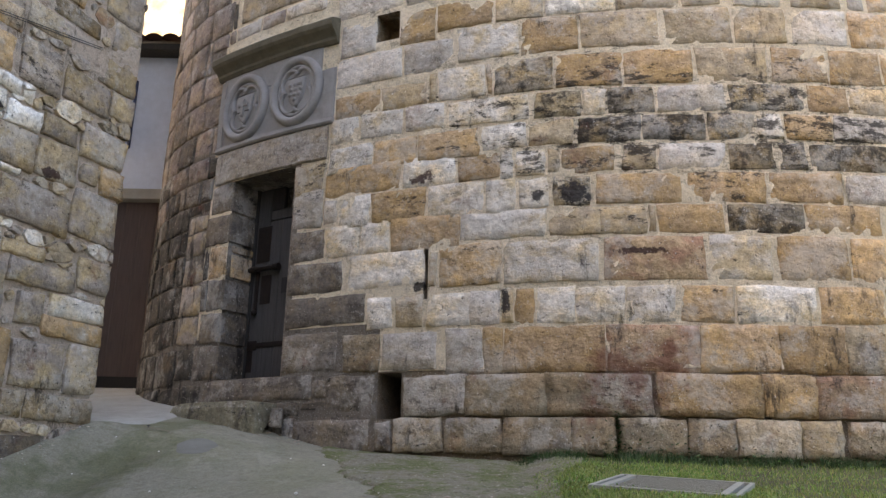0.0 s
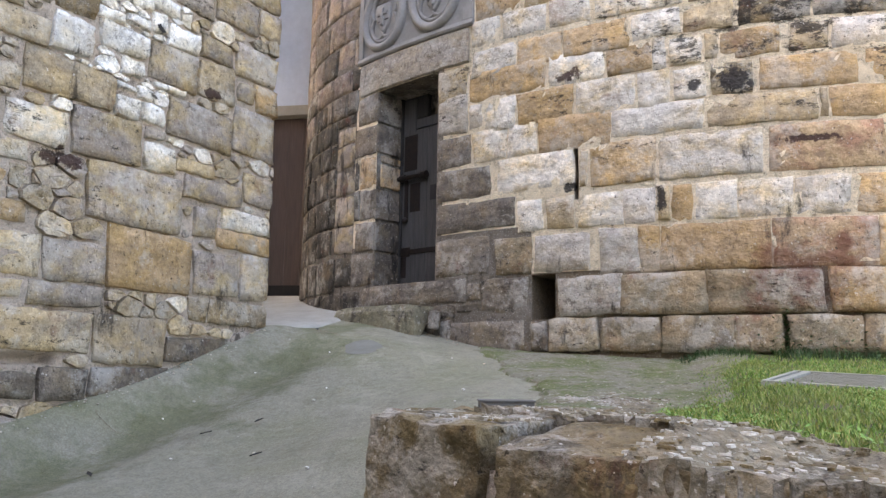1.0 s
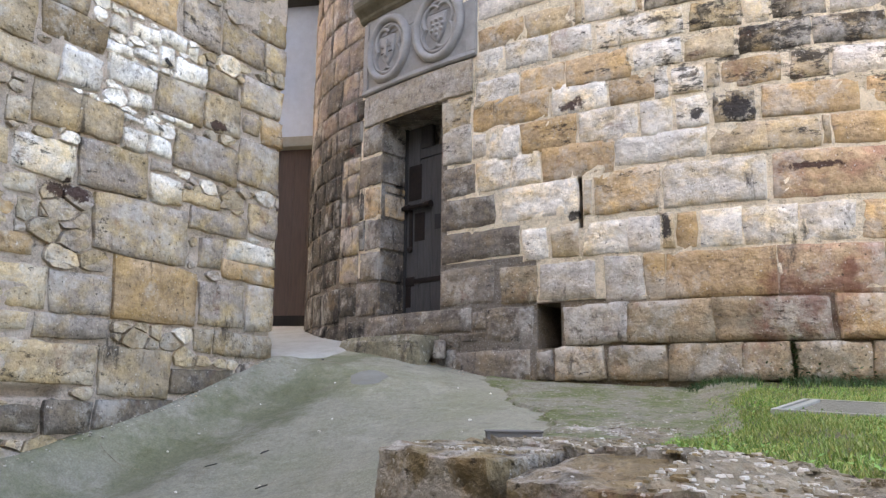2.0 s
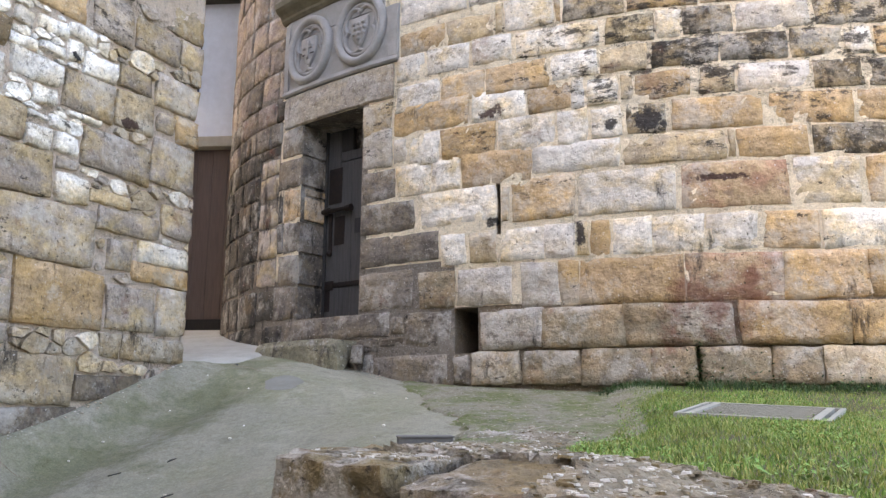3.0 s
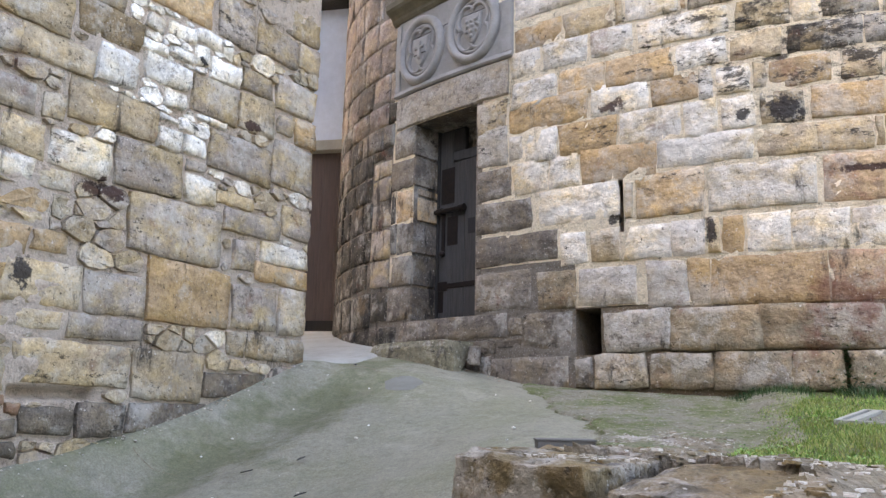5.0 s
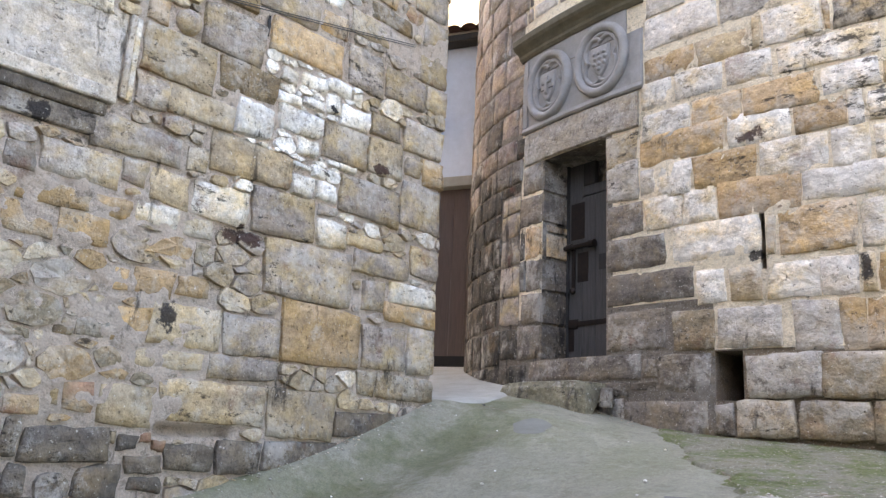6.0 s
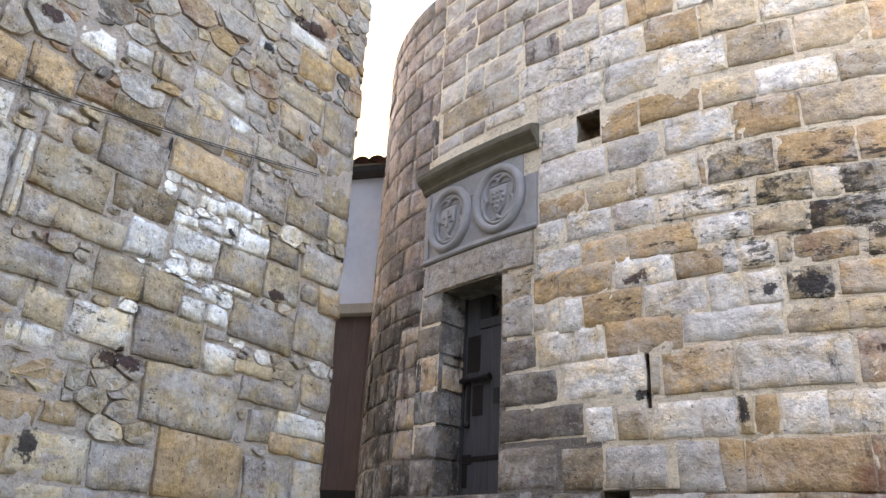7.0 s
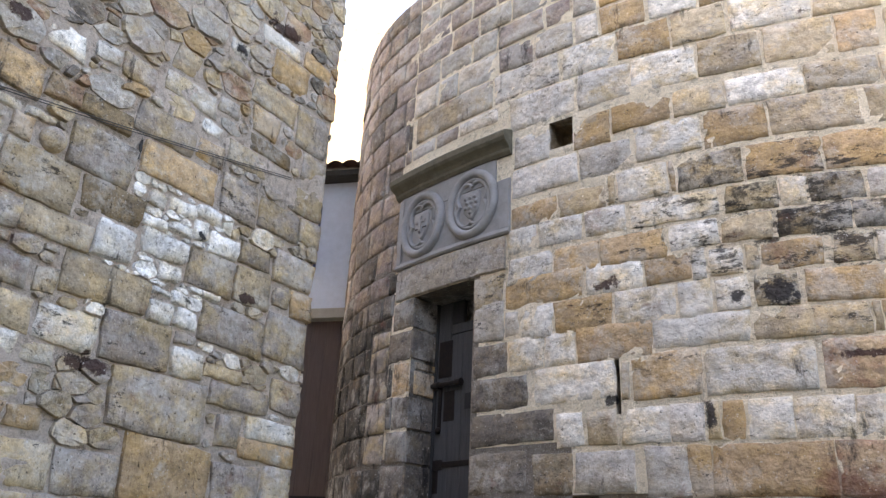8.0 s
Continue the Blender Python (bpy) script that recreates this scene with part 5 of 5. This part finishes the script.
course(3.97, 4.20, ("o", -2.61, -2.25), ("w", -2.11, -1.86), ("o", -1.73, -1.30), ("t", -1.24, -0.97), ("g", -0.95, -0.42), ("d", -0.40, -0.04), ("d", -0.01, 0.22), ("d", 0.25, 0.94))
course(4.23, 4.46, ("w", -2.40, -2.01), ("t", -2.00, -1.62), ("d", -1.59, -1.08), ("d", -1.07, -0.57), ("d", -0.55, -0.17), ("w", -0.15, 0.05), ("o", 0.07, 0.46), ("g", 0.47, 0.98))
course(4.48, 4.72, ("w", -2.70, -1.99), ("d", -1.94, -1.55), ("w", -1.54, -1.35), ("d", -1.34, -0.96), ("g", -0.94, -0.39), ("d", -0.36, 0.25), ("o", 0.28, 0.62), ("t", 0.64, 1.02))
course(4.74, 5.06, ("w", -2.80, -2.37), ("d", -2.29, -1.78), ("o", -1.76, -1.21), ("o", -1.20, -0.63), ("t", -0.60, -0.03), ("o", 0.01, 0.48), ("o", 0.50, 0.95))
course(5.10, 5.44, ("w", -2.62, -2.07), ("o", -2.05, -1.56), ("t", -1.54, -0.89), ("t", -0.84, -0.29), ("t", -0.26, 0.17), ("g", 0.22, 0.69), ("o", 0.72, 1.12))
course(5.45, 5.72, ("o", -2.82, -2.30), ("t", -2.28, -1.86), ("w", -1.84, -1.25), ("t", -1.24, -0.71))
course(5.79, 6.16, ("g", -3.88, -3.17), ("w", -3.14, -2.63), ("w", -2.62, -2.06), ("t", -2.04, -1.54), ("t", -1.51, -0.98), ("o", -0.96, -0.66))
course(6.18, 6.53, ("t", -5.24, -4.10), ("g", -4.08, -3.33), ("w", -3.29, -2.76), ("o", -2.74, -2.26), ("t", -2.24, -1.78), ("w", -1.75, -1.10), ("t", -1.09, -0.60))
course(4.73, 4.97, ("o", -3.85, -3.37), ("t", -3.35, -2.91))
course(5.05, 5.36, ("g", -3.85, -3.16), ("g", -3.14, -2.67))
course(5.37, 5.71, ("g", -3.82, -3.44), ("o", -3.19, -2.84))
course(4.49, 4.74, ("w", -3.88, -3.58), ("w", -3.56, -3.13), ("w", -3.11, -2.74))
course(4.19, 4.45, ("w", -3.88, -3.42), ("o", -3.41, -2.98), ("o", -2.98, -2.42))
course(3.96, 4.24, ("o", -3.91, -3.13), ("w", -3.11, -2.63), ("w", -2.24, -2.13))
course(3.66, 3.96, ("w", -3.75, -3.42), ("o", -3.41, -2.89), ("w", -2.87, -2.38), ("w", -2.36, -2.11))
course(3.40, 3.69, ("w", -3.86, -3.51), ("w", -3.50, -3.22), ("o", -3.21, -2.58))
course(3.09, 3.40, ("w", -3.60, -2.89))
course(2.74, 3.01, ("w", -3.40, -3.17), ("t", -3.14, -2.89), ("w", -2.85, -2.48))
course(2.39, 2.70, ("e", -3.62, -3.27), ("g", -3.25, -2.76))
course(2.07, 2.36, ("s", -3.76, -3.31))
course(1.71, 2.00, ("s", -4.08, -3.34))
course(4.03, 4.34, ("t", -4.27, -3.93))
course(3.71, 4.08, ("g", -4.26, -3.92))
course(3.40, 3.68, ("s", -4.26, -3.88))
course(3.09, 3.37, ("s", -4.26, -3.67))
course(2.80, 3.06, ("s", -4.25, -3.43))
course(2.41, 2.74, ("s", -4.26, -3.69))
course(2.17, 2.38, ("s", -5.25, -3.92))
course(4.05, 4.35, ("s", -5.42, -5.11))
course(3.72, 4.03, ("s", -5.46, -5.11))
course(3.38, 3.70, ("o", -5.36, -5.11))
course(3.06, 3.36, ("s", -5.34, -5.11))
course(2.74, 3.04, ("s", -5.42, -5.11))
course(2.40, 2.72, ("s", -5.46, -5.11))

round_mason.fill(-5.80, -5.45, 2.75, 4.1, (0.34, 0.36), (0.24, 0.34), 0.012, "kks", 0.012, 0.08)
BEDS = (1.66, 2.02, 2.35, 2.72, 3.04, 3.38, 3.69, 3.96, 4.22, 4.48, 4.73, 5.06, 5.42, 5.75, 6.16, 6.53, 6.86, 7.16, 7.46, 7.76, 8.06, 8.34)
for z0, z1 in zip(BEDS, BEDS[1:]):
    # low on the turn the darker tone carries the enclosed passage's shade too
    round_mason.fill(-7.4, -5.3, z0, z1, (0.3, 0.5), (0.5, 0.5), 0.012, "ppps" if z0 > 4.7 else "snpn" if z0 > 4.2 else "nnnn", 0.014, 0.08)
    round_mason.fill(-5.3, -2.9, z0, z1, (0.3, 0.6), (0.5, 0.5), 0.022, "pgpg" if z0 > 5.7 else "ggtwgt" if z0 > 4.7 else "gwtwg" if z0 > 2.7 else "ss", 0.014, 0.08, least=0.07)
    round_mason.fill(-2.9, 0.9, z0, z1, (0.35, 0.7), (0.5, 0.5), 0.024, "ottgow" if z0 > 2.0 else "beb", 0.014 if z0 > 2.3 else 0.032, 0.06)
for z0, z1 in zip(BEDS, BEDS[1:]):
    round_mason.fill(0.9, 4.5, z0, z1, (0.4, 0.75), (0.5, 0.5), 0.024, "ottgoo", 0.014, 0.06, single=False)
round_mason.close("further sandstone blocks of the curved wall")

rubble_mason = Mason(rubble, wall_at, -3.4, CORNER, 0.4, 8.0, 5)


def blocks(*stones):
    for tone, s0, s1, z0, z1 in stones:
        rubble_mason.lay(tone, s0 - 0.006, s1 + 0.006, z0 - 0.006, z1 + 0.006, 0.026 if tone != "W" else 0.034, 0.6 if tone == "W" else 0.14 if (s1 - s0) > 0.3 else 0.35)


rubble_mason.keep(-1.07, -0.52, 1.57, 1.65)     # the dark slot
rubble_mason.keep(0.05, 0.15, 4.05, 4.11)       # the small hole
rubble_mason.keep(-1.28, -1.10, 4.15, 4.33)     # the cobble
rubble_mason.keep(-1.56, -1.49, 3.58, 4.12)     # the window's moulding
blocks(("k", -1.96, -1.50, 2.99, 3.19), ("o", -2.06, -1.64, 2.81, 2.94), ("o", -2.10, -1.83, 2.61, 2.80), ("o", -1.82, -1.51, 2.63, 2.81), ("k", -1.49, -1.32, 3.05, 3.22), ("t", -1.31, -1.04, 2.98, 3.20), ("w", -1.01, -0.59, 2.96, 3.21), ("k", -0.56, -0.01, 2.97, 3.30), ("o", -1.62, -1.39, 2.82, 2.95), ("w", -1.38, -1.08, 2.83, 2.98), ("w", -1.07, -0.84, 2.82, 2.95))
blocks(("k", 0.21, 0.85, 3.29, 3.60), ("k", 0.86, 1.34, 3.33, 3.73), ("k", -0.00, 0.19, 3.22, 3.30), ("w", 0.01, 0.30, 2.98, 3.20), ("s", -2.15, -1.98, 2.96, 3.13), ("t", 0.31, 0.68, 3.05, 3.15), ("W", -0.77, -0.44, 3.62, 3.89), ("W", -0.42, -0.00, 3.76, 3.96), ("W", -0.44, -0.24, 3.97, 4.05), ("W", -0.25, -0.01, 4.16, 4.28), ("w", -0.43, -0.27, 4.12, 4.25))
blocks(("W", 0.00, 0.24, 4.21, 4.33), ("W", -0.22, -0.01, 4.01, 4.09), ("W", -0.00, 0.13, 4.04, 4.19), ("W", 0.14, 0.46, 3.98, 4.16), ("W", -0.24, -0.05, 3.62, 3.76), ("W", -0.26, -0.09, 3.51, 3.56), ("W", 0.06, 0.36, 3.61, 3.67), ("W", -0.08, 0.06, 3.48, 3.58), ("W", -0.26, -0.04, 3.30, 3.47), ("W", -0.03, 0.18, 3.33, 3.47), ("k", 0.01, 0.45, 3.68, 3.97))
blocks(("k", -0.41, 0.39, 2.55, 2.97), ("o", -0.21, 0.51, 2.11, 2.54), ("k", 0.40, 1.00, 2.86, 3.04), ("k", 1.02, 1.35, 2.93, 3.19), ("w", 0.80, 1.34, 2.68, 2.85), ("o", 0.76, 1.35, 2.52, 2.68), ("k", 0.54, 1.01, 2.13, 2.47), ("k", 1.04, 1.36, 2.13, 2.51), ("k", 0.52, 0.75, 2.58, 2.82), ("o", -1.34, -1.06, 2.39, 2.57))
blocks(("o", -1.05, -0.82, 2.43, 2.57), ("o", -1.49, -1.35, 2.40, 2.55), ("o", -1.41, -1.19, 2.11, 2.32), ("b", -1.62, -1.42, 2.11, 2.22), ("b", -1.75, -1.63, 2.10, 2.16), ("t", -1.19, -0.69, 2.11, 2.38), ("k", -0.68, -0.22, 2.11, 2.38), ("t", -1.29, -0.80, 1.97, 2.09), ("k", -0.76, -0.22, 1.95, 2.10), ("t", -1.44, -1.09, 1.62, 1.86), ("t", -1.07, -0.29, 1.66, 1.92))
blocks(("t", -0.27, 0.31, 1.58, 1.92), ("s", -0.27, 0.37, 1.37, 1.57), ("s", -0.63, -0.29, 1.35, 1.56), ("s", -0.98, -0.65, 1.37, 1.53), ("s", -1.23, -0.99, 1.36, 1.46), ("s", -1.19, -0.98, 1.25, 1.34), ("s", -1.29, -1.16, 1.49, 1.58), ("r", -1.16, -1.08, 1.53, 1.59), ("r", -1.07, -0.98, 1.48, 1.56), ("t", 0.71, 1.36, 1.91, 2.10), ("t", 0.51, 0.70, 1.92, 2.11))
blocks(("s", 0.32, 0.94, 1.61, 1.80), ("s", -1.81, -1.33, 1.42, 1.61), ("s", -1.50, -1.24, 1.22, 1.41), ("s", -1.87, -1.76, 1.24, 1.41), ("s", -1.91, -1.82, 1.45, 1.65), ("t", -1.33, -1.30, 1.53, 1.60), ("r", -1.64, -1.45, 1.69, 1.86), ("b", -1.75, -1.65, 1.72, 1.82), ("r", -1.94, -1.75, 1.66, 1.77))
blocks(("o", -1.95, -1.69, 4.39, 4.66), ("o", -1.67, -1.35, 4.45, 4.72), ("r", -1.32, -1.07, 4.54, 4.71), ("b", -1.07, -0.68, 4.54, 4.70), ("o", -1.48, -1.32, 4.15, 4.32), ("k", -1.08, -0.59, 4.14, 4.48), ("t", -1.47, -0.96, 3.80, 4.14), ("o", -0.55, 0.13, 4.34, 4.62), ("b", -0.92, -0.45, 3.90, 4.13), ("k", -1.49, -1.26, 3.57, 3.79), ("t", -1.26, -0.77, 3.59, 3.79), ("k", 0.19, 0.58, 4.34, 4.70), ("t", 0.18, 0.87, 4.80, 5.01))
blocks(("k", 0.89, 1.31, 5.32, 5.74), ("k", 1.02, 1.34, 5.02, 5.31), ("k", 0.91, 1.34, 4.69, 4.98), ("k", 0.61, 1.08, 4.39, 4.66), ("k", 1.10, 1.37, 4.44, 4.68), ("W", -0.12, 0.09, 4.91, 5.04), ("k", -0.66, -0.13, 4.63, 4.88), ("o", -0.12, 0.16, 4.68, 4.87), ("b", 0.39, 0.87, 5.02, 5.17), ("o", 0.38, 0.69, 5.20, 5.46), ("t", 0.33, 0.87, 5.46, 5.71), ("o", 0.51, 0.97, 5.82, 6.13), ("w", 0.34, 0.81, 6.14, 6.29), ("r", 0.57, 0.92, 6.33, 6.60))
blocks(("t", -0.47, -0.23, 5.29, 5.52), ("w", -1.08, -0.87, 5.00, 5.15), ("w", -1.42, -1.14, 4.88, 5.08), ("k", -0.86, -0.57, 4.98, 5.18), ("w", -0.50, -0.01, 5.07, 5.26), ("k", 0.01, 0.23, 5.18, 5.33), ("t", 0.02, 0.29, 5.60, 5.73), ("w", 0.03, 0.21, 5.78, 5.94), ("o", 0.87, 1.26, 6.16, 6.33), ("W", -1.96, -1.82, 4.31, 4.37), ("w", -1.61, -1.44, 4.32, 4.38), ("w", -1.40, -1.21, 4.33, 4.40))
blocks(("w", -1.98, -1.68, 4.06, 4.31))
blocks(("k", -1.71, -1.12, 3.23, 3.44), ("t", -1.08, -0.93, 3.25, 3.42), ("t", -0.92, -0.26, 3.31, 3.58), ("t", 0.48, 0.85, 3.69, 4.01), ("k", 0.48, 0.80, 4.02, 4.20), ("k", 0.86, 1.34, 4.00, 4.28), ("k", 0.90, 1.09, 3.78, 3.95), ("o", 1.11, 1.36, 3.75, 3.99))
rubble_mason.keep(-2.35, -1.49, 3.26, 4.13)    # the blocked window
rubble_mason.scatter(-0.72, 0.36, 3.22, 4.34, (0.11, 0.022), 1.6, 0.004, "WWWWw", 0.030, 0.7, tries=1100)
rubble_mason.scatter(-0.95, 0.2, 0.6, 4.2, (0.12, 0.035), 1.6, 0.012, "tkkette", 0.030, 0.4)
rubble_mason.scatter(0.2, CORNER, 0.6, 4.6, (0.13, 0.04), 1.5, 0.012, "ktkwt", 0.030, 0.4)
rubble_mason.scatter(-2.6, -0.95, 2.80, 4.2, (0.14, 0.04), 1.6, 0.014, "tkootot", 0.030, 0.4)
rubble_mason.scatter(-2.6, -0.9, 1.63, 2.80, (0.17, 0.035), 1.6, 0.022, "ootoekt", 0.030, 0.4)
rubble_mason.scatter(-2.6, -0.9, 0.6, 1.63, (0.18, 0.06), 1.3, 0.014, "snsns", 0.03, 0.4)
rubble_mason.scatter(-1.9, CORNER, 4.2, 7.2, (0.19, 0.035), 1.5, 0.022, "kgkokksgrgkst", 0.036, 0.55, tries=1000)
rubble_mason.fill(-3.4, CORNER, 0.5, 8.0, (0.15, 0.40), (0.09, 0.2), 0.022, "ktkobkt", 0.02, 0.45, single=False)
rubble_mason.close("small rubble stones of the house wall")
